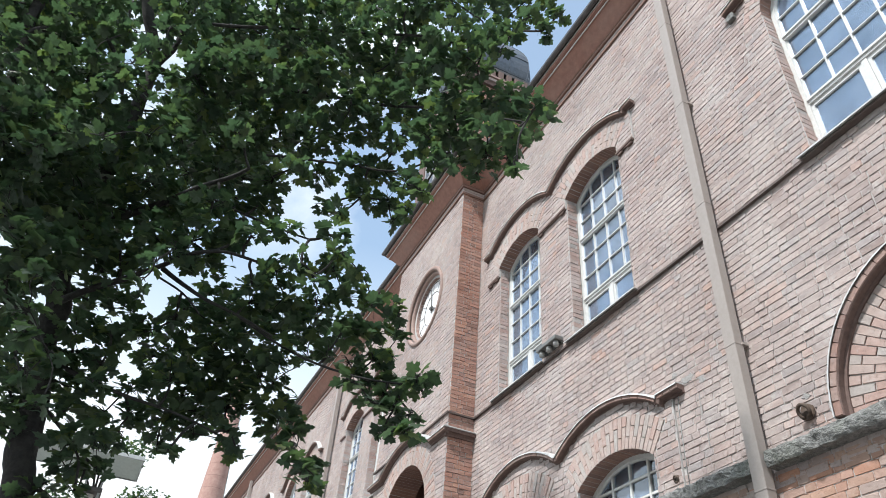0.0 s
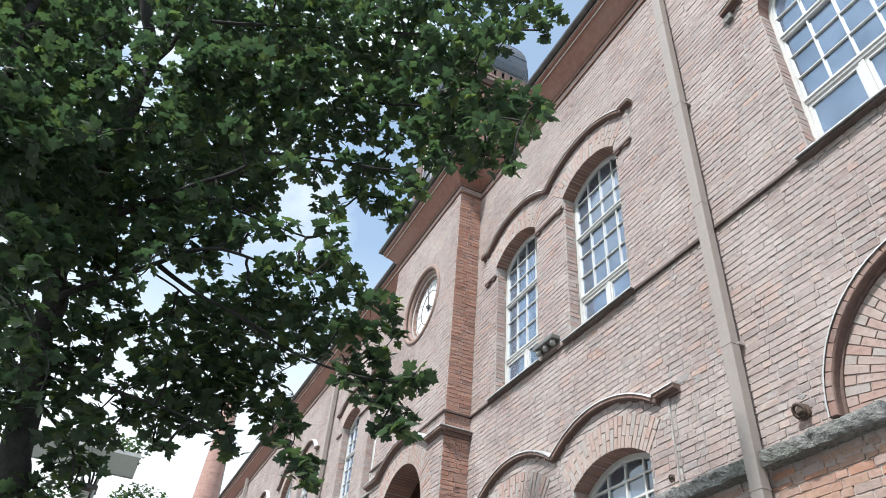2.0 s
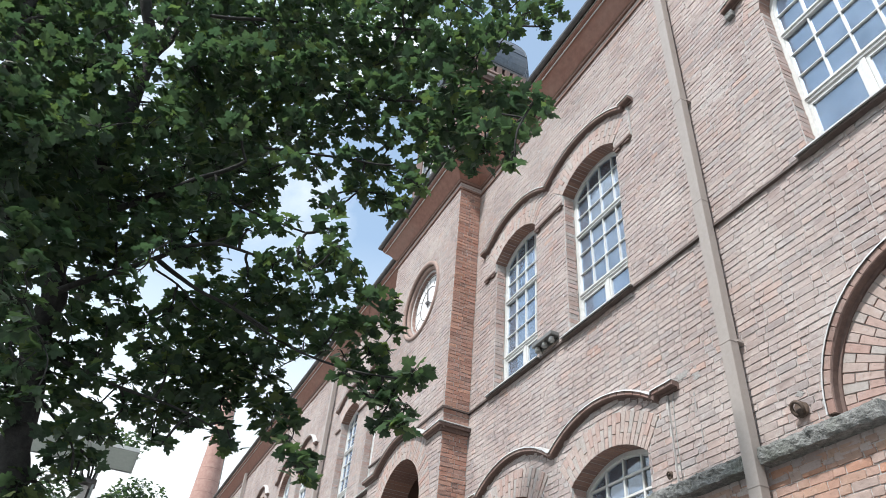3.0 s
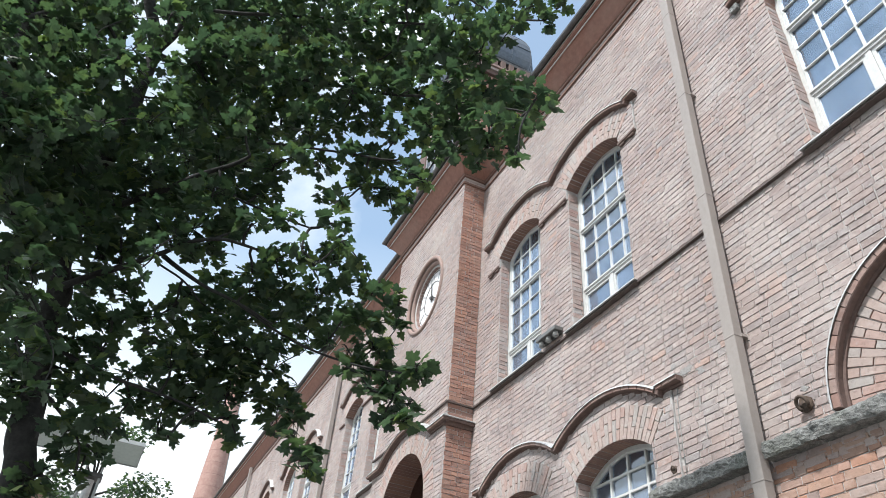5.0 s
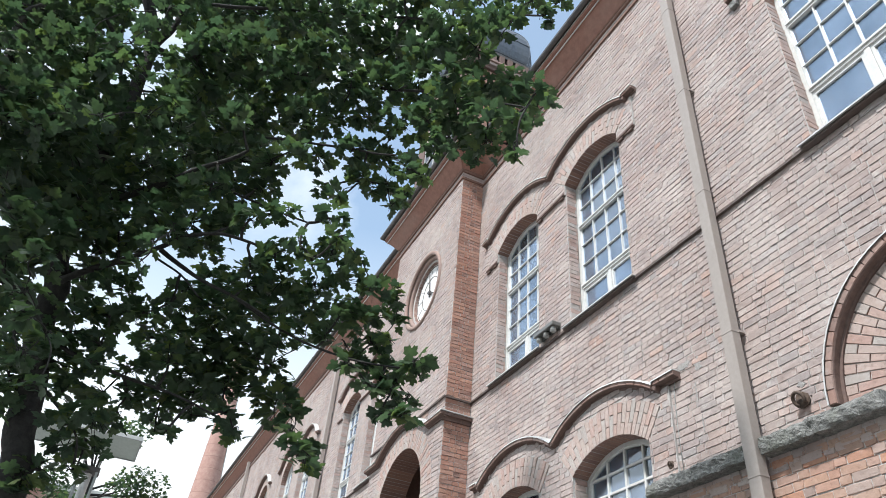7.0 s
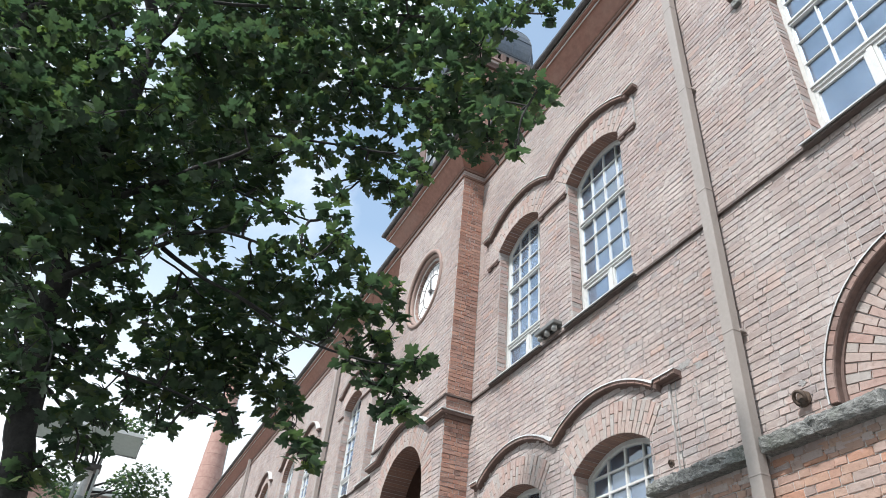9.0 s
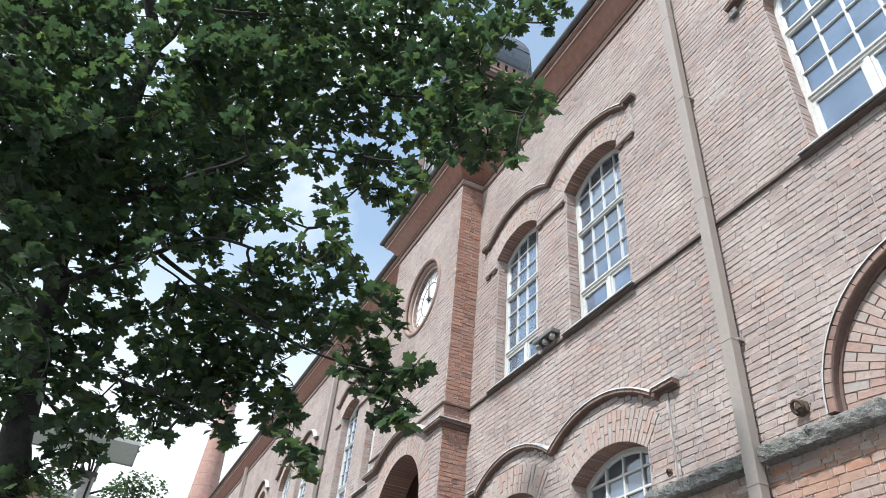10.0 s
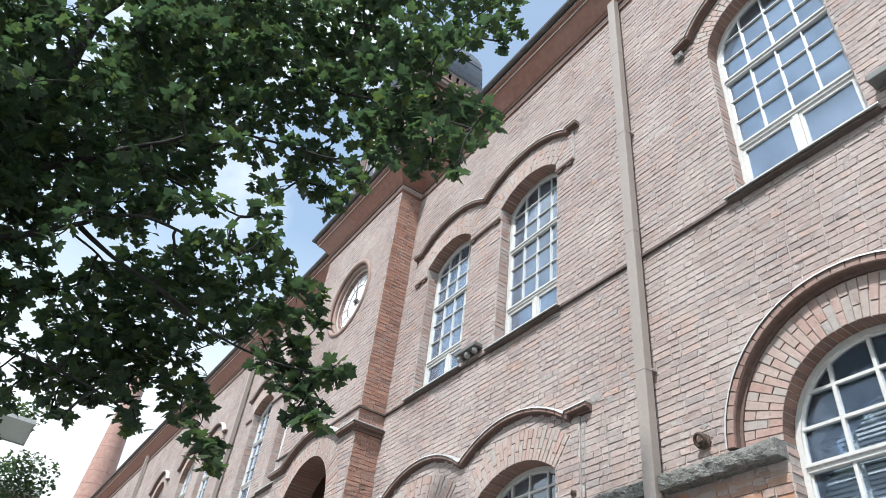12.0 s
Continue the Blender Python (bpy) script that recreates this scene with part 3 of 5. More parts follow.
def sill(o):
    x0, x1 = o["cx"] - o["half"] - 0.12, o["cx"] + o["half"] + 0.12
    s = empty("window_sill", o["cx"], 0, 7.3)
    sh = Matrix.Translation((-o["cx"], 0, -7.3))
    # dark strip in place of the shadow below the flashing
    a_ = part("ledge", box(x0 + 0.02, x1 - 0.02, -0.085, 0.22, 7.288, 7.325, 0.006), M_SHADOWLINE, s, "dark strip standing for the shadow under the sill")
    bm_ = bmesh.new()
    add_box(bm_, x0, x1, -0.115, 0.23, 7.329, 7.341, 0.003)
    add_box(bm_, x0, x1, -0.118, -0.112, 7.318, 7.339, 0.002)
    b_ = part("metal_flashing", bm_, M_WHITECAP, s, "pale sheet metal sill flashing")
    for p in (a_, b_):
        p.matrix_parent_inverse = sh
    tagged(s, "window sill with pale metal flashing over a shadow-dark strip", "sill", group="window sills")


for o in (UP_A, UP_B, UP_C, UP_A2, UP_B2, UP_C2, UP_D2, UP_E2):
    sill(o)

# ---------------------------------------------------------------- rough granite ledge
def stone(x0, x1, seed):
    r = random.Random(seed)
    bm_ = bmesh.new()
    add_box(bm_, x0 + 0.006, x1 - 0.006, -0.15, 0.13, LEDGE - 0.075, LEDGE + 0.08)
    n = max(2, int((x1 - x0) / 0.05))
    bmesh.ops.subdivide_edges(bm_, edges=[e_ for e_ in bm_.edges if abs(e_.verts[0].co.x - e_.verts[1].co.x) > 0.1], cuts=n, use_grid_fill=True)
    bmesh.ops.subdivide_edges(bm_, edges=[e_ for e_ in bm_.edges if abs(e_.verts[0].co.z - e_.verts[1].co.z) > 0.1 or abs(e_.verts[0].co.y - e_.verts[1].co.y) > 0.1], cuts=5, use_grid_fill=True)
    for v in bm_.verts:
        p = v.co
        k = noise.noise(p * 9 + Vector((seed, 0, 0))) * 0.03 + noise.noise(p * 24) * 0.022
        if p.y < 0.0:
            edge = max(0, abs(p.z - LEDGE) - 0.05) * 0.5
            v.co.y += k + edge - (0.01 if p.y < -0.1 else 0)
            v.co.z += noise.noise(p * 14 + Vector((0, 5, 0))) * 0.008
    return bm_


stones = []
for x0, x1 in ((-6.18, -5.45), (-5.45, -4.73), (-4.56, -3.95), (-3.95, -3.25), (-1.58, -0.9), (-0.9, 0.0), (-10.94, -10.12), (-8.54, -7.76)):
    ob = part("ledge_stone", stone(x0, x1, len(stones) + 3), M_STONE)
    tagged(ob, "rough grey granite ledge block set in the wall", "stone", group="granite ledge blocks")
    stones.append(ob)

# ---------------------------------------------------------------- windows
def half_at(o, z):
    if z <= o["spring"]:
        return o["half"]
    h, s = o["half"], o["rise"]
    r_ = (h * h + s * s) / (2 * s)
    d = z - (o["spring"] + s - r_)
    return math.sqrt(max(0.0, r_ * r_ - d * d))


def window(o, name, heavy, rows, low_rows, cols=4, y=0.235, z0=None, mull=True, bar=0.017, label="", glass=M_GLASS):
    """A white timber window: outer frame, heavy transoms, glazing bars and panes."""
    cx, h = o["cx"], o["half"] - 0.004
    z0 = z0 or o["sill"] - 0.02
    w = empty(name, cx, y, z0)
    sh = Matrix.Translation((-cx, -y, -z0))
    oo = dict(o, half=h, rise=o["rise"] - 0.003)

    def add(nm, bm_, m=M_WHITE, lb=""):
        ob_ = part(nm, bm_, m, w, lb)
        ob_.matrix_parent_inverse = sh
        return ob_
    path = [(cx, z0), (cx - h, z0)] + seg_arc(cx - h, cx + h, o["spring"], oo["rise"], 20) + [(cx + h, z0), (cx, z0)]
    add("window_frame", sweep(path, [(-0.05, -0.075), (0.0, -0.075), (0.012, -0.062), (0.03, -0.058), (0.03, -0.002), (-0.05, -0.002)], y))
    zs = [z0 + 0.07] + list(heavy) + [o["spring"] + o["rise"] - 0.06]
    for z in heavy:
        q = half_at(oo, z) - 0.05
        bm_ = add_box(bmesh.new(), cx - q, cx + q, y - 0.035, y + 0.045, z - 0.05, z + 0.03, 0.006)
        add_box(bm_, cx - q, cx + q, y - 0.055, y - 0.03, z - 0.01, z + 0.022, 0.005)
        add("transom", bm_)
    # bars
    inner = h - 0.06
    for si, (a_, b_) in enumerate(zip(zs, zs[1:])):
        if si == 0 and mull:
            add("mullion", box(cx - 0.036, cx + 0.036, y - 0.025, y + 0.04, a_ - 0.02, b_ - 0.04, 0.008))
            for sg in (-1, 1):
                x0, x1 = sorted((cx + sg * 0.038, cx + sg * inner))
                bm_ = bmesh.new()
                for q in ((x0, x1, a_ - 0.02, a_ + 0.04), (x0, x1, b_ - 0.10, b_ - 0.045), (x0, x0 + 0.038, a_ + 0.04, b_ - 0.10), (x1 - 0.045, x1, a_ + 0.04, b_ - 0.10)):
                    add_box(bm_, q[0], q[1], y - 0.012, y + 0.035, q[2], q[3], 0.004)
                add("sash", bm_)
            continue
        nr = low_rows if si == 0 else rows[min(si, len(rows)) - 1]
        for i in range(1, cols):
            x = cx - inner + 2 * inner * i / cols
            top = min(b_ - 0.045, top_at(oo, x) - 0.05) if si < len(zs) - 2 else top_at(oo, x) - 0.05
            add("glazing_bar", box(x - bar, x + bar, y - 0.018, y + 0.028, a_ + 0.02, top, 0.005))
        for k in range(1, nr):
            z = a_ + 0.03 + (b_ - a_ - 0.03) * k / nr
            q = half_at(oo, z) - 0.06
            if q > 0.1:
                add("glazing_bar", box(cx - q, cx + q, y - 0.014, y + 0.026, z - bar * 0.9, z + bar * 0.9, 0.004))
    # inner casement, seen through the outer glass
    for i in range(1, cols):
        x = cx - inner + 2 * inner * i / cols
        add("inner_bar", box(x - 0.012, x + 0.012, y + 0.105, y + 0.125, z0 + 0.05, top_at(oo, x) - 0.08))
    for z in heavy:
        q = half_at(oo, z) - 0.05
        add("inner_transom", box(cx - q, cx + q, y + 0.10, y + 0.13, z - 0.03, z + 0.03))
    for a_, b_ in zip(zs[1:], zs[2:]):
        for k in (1, 2):
            z = a_ + 0.03 + (b_ - a_ - 0.03) * k / 3
            q = half_at(oo, z) - 0.08
            add("inner_bar", box(cx - q, cx + q, y + 0.107, y + 0.123, z - 0.01, z + 0.01))
    # glass, one pane between each pair of heavy members
    for a_, b_ in zip(zs, zs[1:]):
        last = b_ == zs[-1]
        if last:
            loop = [(cx - half_at(oo, a_) + 0.05, a_), (cx + half_at(oo, a_) - 0.05, a_)]
            arc_pts = [(cx + t_ * (h - 0.05), 0) for t_ in (0.98, 0.9, 0.75, 0.5, 0.25, 0, -0.25, -0.5, -0.75, -0.9, -0.98)]
            loop += [(x, max(a_ + 0.01, top_at(oo, x) - 0.05)) for x, _ in arc_pts]
        else:
            loop = [(cx - inner, a_ - 0.02), (cx + inner, a_ - 0.02), (cx + inner, b_ - 0.02), (cx - inner, b_ - 0.02)]
        bm_ = bmesh.new()
        f_ = bm_.faces.new([bm_.verts.new((x, y + 0.012, z)) for x, z in loop])
        e_ = bmesh.ops.extrude_face_region(bm_, geom=[f_])
        bmesh.ops.translate(bm_, vec=(0, 0.004, 0), verts=[g for g in e_["geom"] if isinstance(g, bmesh.types.BMVert)])
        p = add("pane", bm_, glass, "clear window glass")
        p.visible_shadow = False
    return tagged(w, label, "window", kind="structure")


TALL = "tall white-framed arched window with many small panes"
for i, o in enumerate((UP_A, UP_B, UP_A2, UP_B2)):
    window(o, "window_%d" % (i + 1), (8.12, 9.34), (3, 3), 1, bar=0.0095, label=TALL)
for i, o in enumerate((UP_C, UP_C2, UP_D2, UP_E2)):
    window(o, "window_%d" % (i + 5), (8.24, 9.46), (3, 3), 1, y=0.20, bar=0.0098, label="tall white-framed round-arched window with many small panes")
for i, o in enumerate((LO_A, LO_B)):
    window(o, "window_%d" % (i + 9), (4.45,), (3, 3), 5, z0=2.2, mull=False, label="white-framed lower window with a flat arch and small panes")
window(LO_C, "window_11", (4.26,), (3, 3), 5, y=0.19, z0=2.2, mull=False, label="white-framed round-arched lower window with small panes", glass=M_CLEAR)

# grey slatted blind behind the lower round window
bl = empty("window_blind", -2.42, 0.335, 4.75)
me = bpy.data.meshes.new("slat")
bm = box(-0.80, 0.80, -0.018, 0.018, -0.0015, 0.0015)
bmesh.ops.rotate(bm, cent=(0, 0, 0), matrix=Matrix.Rotation(radians(64), 3, "X"), verts=bm.verts)
bm.to_mesh(me)
bm.free()
me.materials.append(M_BLIND)
for k in range(38):
    s = new("slat", me)
    s.parent, s.location = bl, (0, 0, -0.042 * k)
for dx in (-0.5, 0.0, 0.5):
    part("cord", box(dx - 0.003, dx + 0.003, -0.025, -0.021, -1.6, 0.6), M_WHITE, bl)
tagged(bl, "grey slatted blind hanging inside the window", "blind")

# ---------------------------------------------------------------- downpipes
for x, z1 in ((-4.645, 12.95), (-20.6, 13.0), (-33.6, 13.0)):
    d = empty("downpipe", x, -0.125, 0)
    zs = [0.0, 2.6, 4.10, 5.65, 7.66, 9.55, 11.45, z1]
    for a_, b_ in zip(zs, zs[1:]):
        part("pipe_length", box(-0.075, 0.075, -0.06, 0.055, a_ + 0.002, b_ + 0.03, 0.007), M_PIPE, d)
    for z in zs[1:-1]:
        part("collar", box(-0.079, 0.079, -0.064, 0.057, z + 0.005, z + 0.022, 0.003), M_PIPE, d)
    for z in (5.66, 9.56):
        part("bracket", box(-0.095, 0.095, 0.03, 0.123, z, z + 0.03, 0.003), M_PIPE, d)
    tagged(d, "square taupe painted metal downpipe fixed to the wall", "downpipe", group="downpipes")

# ---------------------------------------------------------------- cornice: brick steps, sloping brown soffit, metal edge
STRING = [(0, 12.79), (0.035, 12.79), (0.042, 12.80), (0.042, 12.845), (0.03, 12.855), (0, 12.855)]
FRIEZE = [(0, 12.856), (0.010, 12.856), (0.010, 12.922), (0.004, 12.925), (0.004, 12.931), (0.011, 12.934), (0.011, 12.999), (0, 12.999)]
STEPS = [(0, 13.0), (0.04, 13.0), (0.05, 13.012), (0.05, 13.06), (0.062, 13.066), (0.062, 13.078), (0, 13.08)]
SOFFIT = [(0, 13.081), (0.055, 13.081), (0.075, 13.10), (0.30, 13.40), (0.33, 13.41), (0.33, 13.45), (0.385, 13.47), (0.385, 13.56), (0.0, 13.57)]
TRIM_LOW = [(0.326, 13.404), (0.342, 13.404), (0.342, 13.428), (0.326, 13.428)]
TRIM_HIGH = [(0.381, 13.548), (0.396, 13.548), (0.396, 13.57), (0.381, 13.57)]
GUTTER = [(0.0, 13.574), (0.385, 13.574), (0.40, 13.592), (0.43, 13.565), (0.47, 13.57), (0.50, 13.605), (0.505, 13.66), (0.49, 13.685), (0.475, 13.68), (0.46, 13.62), (0.40, 13.61), (0.0, 13.66)]


def cornice_run(prof, x0, x1, y, corners, bm_=None):
    """A straight run, its ends mitred outward where the bay turns a corner."""
    bm_ = bm_ or bmesh.new()
    c = len(prof)
    r0 = [bm_.verts.new((x0 - (o_ if corners[0] else 0), y - o_, z)) for o_, z in prof]
    r1 = [bm_.verts.new((x1 + (o_ if corners[1] else 0), y - o_, z)) for o_, z in prof]
    for j in range(c):
        bm_.faces.new((r0[j], r0[(j + 1) % c], r1[(j + 1) % c], r1[j]))
    bm_.faces.new(r0), bm_.faces.new(r1[::-1])
    return bm_


def cornice_side(prof, x, sg, y0, y1, bm_):
    c = len(prof)
    r0 = [bm_.verts.new((x + sg * o_, y0 - o_, z)) for o_, z in prof]
    r1 = [bm_.verts.new((x + sg * o_, y1 - o_, z)) for o_, z in prof]
    for j in range(c):
        bm_.faces.new((r0[j], r0[(j + 1) % c], r1[(j + 1) % c], r1[j]))
    bm_.faces.new(r0), bm_.faces.new(r1[::-1])


for nm, prof, m, lb in (("trim_cornice_string", STRING, M_COURSE, "thin brown string course below the eaves"), ("trim_cornice_frieze", FRIEZE, M_BRICK, "narrow pink brick frieze"),
                        ("trim_cornice_steps", STEPS, M_COURSE, "stepped brown brick courses under the eaves"),
                        ("trim_eaves_soffit", SOFFIT, M_EAVE, "sloping reddish-brown eaves soffit"), ("trim_eaves_fillet", TRIM_LOW, M_CAP, "thin pale fillet along the eaves"), ("trim_eaves_lip", TRIM_HIGH, M_CAP, "thin pale lip under the roof edge"),
                        ("trim_roof_edge", GUTTER, M_DARKMETAL, "dark metal roof edge")):
    bm = bmesh.new()
    cornice_run(prof, RX1 + 0.001, 3.2, 0.0, (0, 0), bm)
    cornice_run(prof, X_END, RX0 - 0.001, 0.0, (0, 0), bm)
    cornice_run(prof, RX0, RX1, RY, (1, 1), bm)
    cornice_side(prof, RX1, 1, RY, -0.0, bm)
    cornice_side(prof, RX0, -1, RY, -0.0, bm)
    tagged(part(nm, bm, m), lb, "trim", kind="structure")
bm = bmesh.new()
vs = [bm.verts.new(p) for p in ((X_END, -0.40, 13.662), (3.3, -0.40, 13.662), (3.3, 5.5, 14.6), (X_END, 5.5, 14.6))]
f = bm.faces.new(vs)
e2 = bmesh.ops.extrude_face_region(bm, geom=[f])
bmesh.ops.translate(bm, vec=(0, 0, -0.06), verts=[g for g in e2["geom"] if isinstance(g, bmesh.types.BMVert)])
bmesh.ops.translate(bm, vec=(0, 0, 0.064), verts=bm.verts)
tagged(part("roof", bm, M_DARKMETAL), "low pitched dark metal roof", "roof", kind="structure")


# ---------------------------------------------------------------- clock
def turned(profile, n=48):
    """Turn a profile of (radius, depth) about the clock's axis, which points out of the wall."""
    bm_ = bmesh.new()
    rings = [[bm_.verts.new((r_ * math.cos(k * math.tau / n), d, r_ * math.sin(k * math.tau / n))) for k in range(n)] for r_, d in profile]
    for a_, b_ in zip(rings, rings[1:] + rings[:1]):
        for k in range(n):
            bm_.faces.new((a_[k], a_[(k + 1) % n], b_[(k + 1) % n], b_[k]))
    return bm_


clock = empty("wall_clock", CLOCK[0], RY, CLOCK[1])
clock.scale = (0.93, 1.0, 0.93)
part("surround", turned([(0.94, -0.02), (0.96, -0.045), (1.0, -0.05), (1.04, -0.04), (1.05, -0.004), (1.05, 0.02), (0.94, 0.02)]), M_RING, clock, "brown brick ring moulding", True)
part("inner_moulding", turned([(0.86, 0.06), (0.88, 0.035), (0.92, 0.03), (0.96, 0.05), (0.97, 0.15), (0.86, 0.15)]), M_RING, clock, "brown stepped brick ring", True)
part("reveal", turned([(0.78, 0.27), (0.80, 0.12), (0.87, 0.11), (0.96, 0.14), (0.96, 0.30), (0.78, 0.30)]), M_MORTAR, clock, "recessed brick reveal")
vv, ff = [], []
for k in range(60):
    a0, a1 = k * math.tau / 60 + 0.006, (k + 1) * math.tau / 60 - 0.006
    o = len(vv)
    for a_, r_, d in ((a0, 0.80, 0.12), (a1, 0.80, 0.12), (a1, 0.783, 0.27), (a0, 0.783, 0.27), (a0, 0.79, 0.122), (a1, 0.79, 0.122), (a1, 0.772, 0.268), (a0, 0.772, 0.268)):
        vv.append((r_ * math.cos(a_), d, r_ * math.sin(a_)))
    ff += [tuple(o + q for q in f_) for f_ in BLOCK_FACES]
ob = raw("reveal_bricks", vv, ff, M_EDGE, clock)
ob["kind"] = "stuff"
bm = bmesh.new()
bmesh.ops.create_cone(bm, cap_ends=True, segments=48, radius1=0.79, radius2=0.79, depth=0.03, matrix=Matrix.Translation((0, 0.205, 0)) @ Matrix.Rotation(radians(90), 4, "X"))
part("dial", bm, M_DIAL, clock, "white clock dial")
part("dial_ring", turned([(0.44, 0.182), (0.455, 0.180), (0.455, 0.192), (0.44, 0.192)]), M_DARKMETAL, clock, "thin dark ring")
part("dial_rim", turned([(0.73, 0.182), (0.745, 0.180), (0.745, 0.192), (0.73, 0.192)]), M_DARKMETAL, clock, "thin dark ring")
for k in range(12):
    bm = box(-0.011, 0.011, 0.180, 0.192, 0.50, 0.69, 0.003)
    bmesh.ops.rotate(bm, cent=(0, 0, 0), matrix=Matrix.Rotation(k * math.tau / 12, 3, "Y"), verts=bm.verts)
    part("hour_mark", bm, M_GREYMARK, clock, "grey hour bar")
for nm, l, w_, ang in (("hour_hand", 0.40, 0.035, 118), ("minute_hand", 0.62, 0.022, -8)):
    bm = box(-w_, w_, 0.155, 0.168, -0.14, l, 0.004)
    for v in bm.verts:
        if v.co.z > l * 0.9:
            v.co.x *= 0.25
    bmesh.ops.rotate(bm, cent=(0, 0, 0), matrix=Matrix.Rotation(radians(ang), 3, "Y"), verts=bm.verts)
    part(nm, bm, M_DARKMETAL, clock, "dark clock hand")
bm = bmesh.new()
bmesh.ops.create_cone(bm, cap_ends=True, segments=20, radius1=0.06, radius2=0.06, depth=0.05, matrix=Matrix.Translation((0, 0.17, 0)) @ Matrix.Rotation(radians(90), 4, "X"))
part("hub", bm, M_DARKMETAL, clock)
tagged(clock, "round white wall clock in a recessed brown brick ring", "clock")

# ---------------------------------------------------------------- spot lamps on a bar, hooks and small iron things on the wall
sp = empty("spot_lamp_bar", -8.22, -0.1, 7.47)
part("housing", box(-0.28, 0.28, -0.08, 0.08, 0.0, 0.07, 0.012), M_LAMP, sp, "dark grey metal housing")
part("back_plate", box(-0.25, 0.25, 0.06, 0.098, -0.03, 0.05, 0.004), M_LAMP, sp)
for x in (-0.2, 0.0, 0.2):
    bm = bmesh.new()
    bmesh.ops.create_cone(bm, cap_ends=True, segments=16, radius1=0.05, radius2=0.038, depth=0.07, matrix=Matrix.Translation((x, -0.01, -0.04)))
    hd = part("lamp_head", bm, M_LAMPHEAD, sp, "pale round lamp head", True)
    bm = bmesh.new()
    bmesh.ops.create_cone(bm, cap_ends=True, segments=16, radius1=0.042, radius2=0.042, depth=0.01, matrix=Matrix.Translation((x, -0.01, -0.082)))
    part("lens", bm, M_GREY, hd)
tagged(sp, "dark bar with three round spot lamps by the sill", "lamp")
bx = empty("spot_lamp_bar", -1.36, -0.1, 7.56)
part("housing", box(-0.18, 0.18, -0.10, 0.08, 0.0, 0.085, 0.012), M_LAMP, bx, "dark grey metal housing")
part("back_plate", box(-0.16, 0.16, 0.06, 0.098, -0.03, 0.05, 0.004), M_LAMP, bx)
tagged(bx, "dark lamp bar at the end of a sill", "lamp")


def wall_hook(x, z, s):
    h = empty("wall_hook", x, 0, z)
    bm_ = bmesh.new()
    bmesh.ops.create_icosphere(bm_, subdivisions=2, radius=0.055 * s, matrix=Matrix.Translation((0, -0.03, 0)) @ Matrix.Diagonal((1, 0.4, 1.1, 1)))
    for v in bm_.verts:
        v.co += v.co.normalized() * noise.noise(v.co * 40) * 0.012 * s
    part("plate", bm_, M_IRON, h, "rusty iron boss")
    bm_ = bmesh.new()
    add_tube(bm_, [(0.042 * s * math.sin(a_), -0.062 * s - 0.022 * s * math.cos(a_), 0.045 * s * math.cos(a_) - 0.006 * s) for a_ in (k * math.tau / 14 - 2.6 for k in range(12))], [0.013 * s] * 12, 8)
    part("hook", bm_, M_IRON, h, "bent iron hook", True)
    return tagged(h, "rusty iron wall hook set in the brickwork", "hook", group="wall hooks")


wall_hook(-4.06, 4.70, 1.35)
wall_hook(-5.86, 4.62, 0.8)
# a small pale bracket stone under the end of the round hood, and its mate
for x in (-3.60, -1.26):
    bm = box(x - 0.05, x + 0.07, -0.075, 0.004, 10.30, 10.42, 0.012)
    tagged(part("bracket_stone", bm, M_STONE), "small grey stone bracket under the hood", "stone", group="bracket stones")
# old repairs: mortar smeared over the bricks
def mortar_patch(x, z, w, h, seed):
    r = random.Random(seed)
    n = 26
    ring = []
    for k in range(n):
        a_ = k * math.tau / n
        q = 0.62 + 0.38 * noise.noise(Vector((math.cos(a_) * 2.2 + seed, math.sin(a_) * 2.2, 0.3))) + r.uniform(-0.14, 0.14)
        ring.append((x + w * q * math.cos(a_), z + h * q * math.sin(a_)))
    bm_ = bmesh.new()
    rim = [bm_.verts.new((u, -0.002, v_)) for u, v_ in ring]
    top = [bm_.verts.new((x + (u - x) * 0.93, -0.0125 - r.uniform(0, 0.002), z + (v_ - z) * 0.93)) for u, v_ in ring]
    mid = bm_.verts.new((x, -0.0145, z))
    for k in range(n):
        bm_.faces.new((rim[k], rim[(k + 1) % n], top[(k + 1) % n], top[k]))
        bm_.faces.new((top[k], top[(k + 1) % n], mid))
    tagged(part("trim_mortar_patch", bm_, M_REPAIR), "grey mortar smeared over the bricks", "mortar patch", kind="structure")


for k, q in enumerate(((-5.50, 5.70, 0.17, 0.08), (-5.28, 5.62, 0.10, 0.13), (-5.72, 5.83, 0.12, 0.06), (-5.36, 5.30, 0.022, 0.22), (-5.33, 4.92, 0.018, 0.16), (-4.05, 4.86, 0.08, 0.05))):
    mortar_patch(*q, k + 3)
# thin grey cable down the edge of the lower field
cv = bmesh.new()
add_tube(cv, [(-5.71, -0.012, 4.50), (-5.712, -0.014, 5.0), (-5.70, -0.013, 5.45), (-5.66, -0.012, 5.60)], [0.005] * 4, 6)
tagged(part("wall_cable", cv, M_GREY, smooth=True), "thin grey cable clipped to the wall", "cable")

# ---------------------------------------------------------------- tower above the clock bay
TX0, TX1, TY0, TY1, TZ0, TZ1 = -14.50, -11.50, -0.38, 1.55, 13.60, 17.82
tower = empty("clock_tower", -13.0, 1.4, TZ0)
T_SH = Matrix.Translation((13.0, -1.4, -TZ0))


def tpart(nm, bm_, m, lb="", parent=tower):
    ob_ = part(nm, bm_, m, parent, lb)
    if parent is tower:
        ob_.matrix_parent_inverse = T_SH
    return ob_


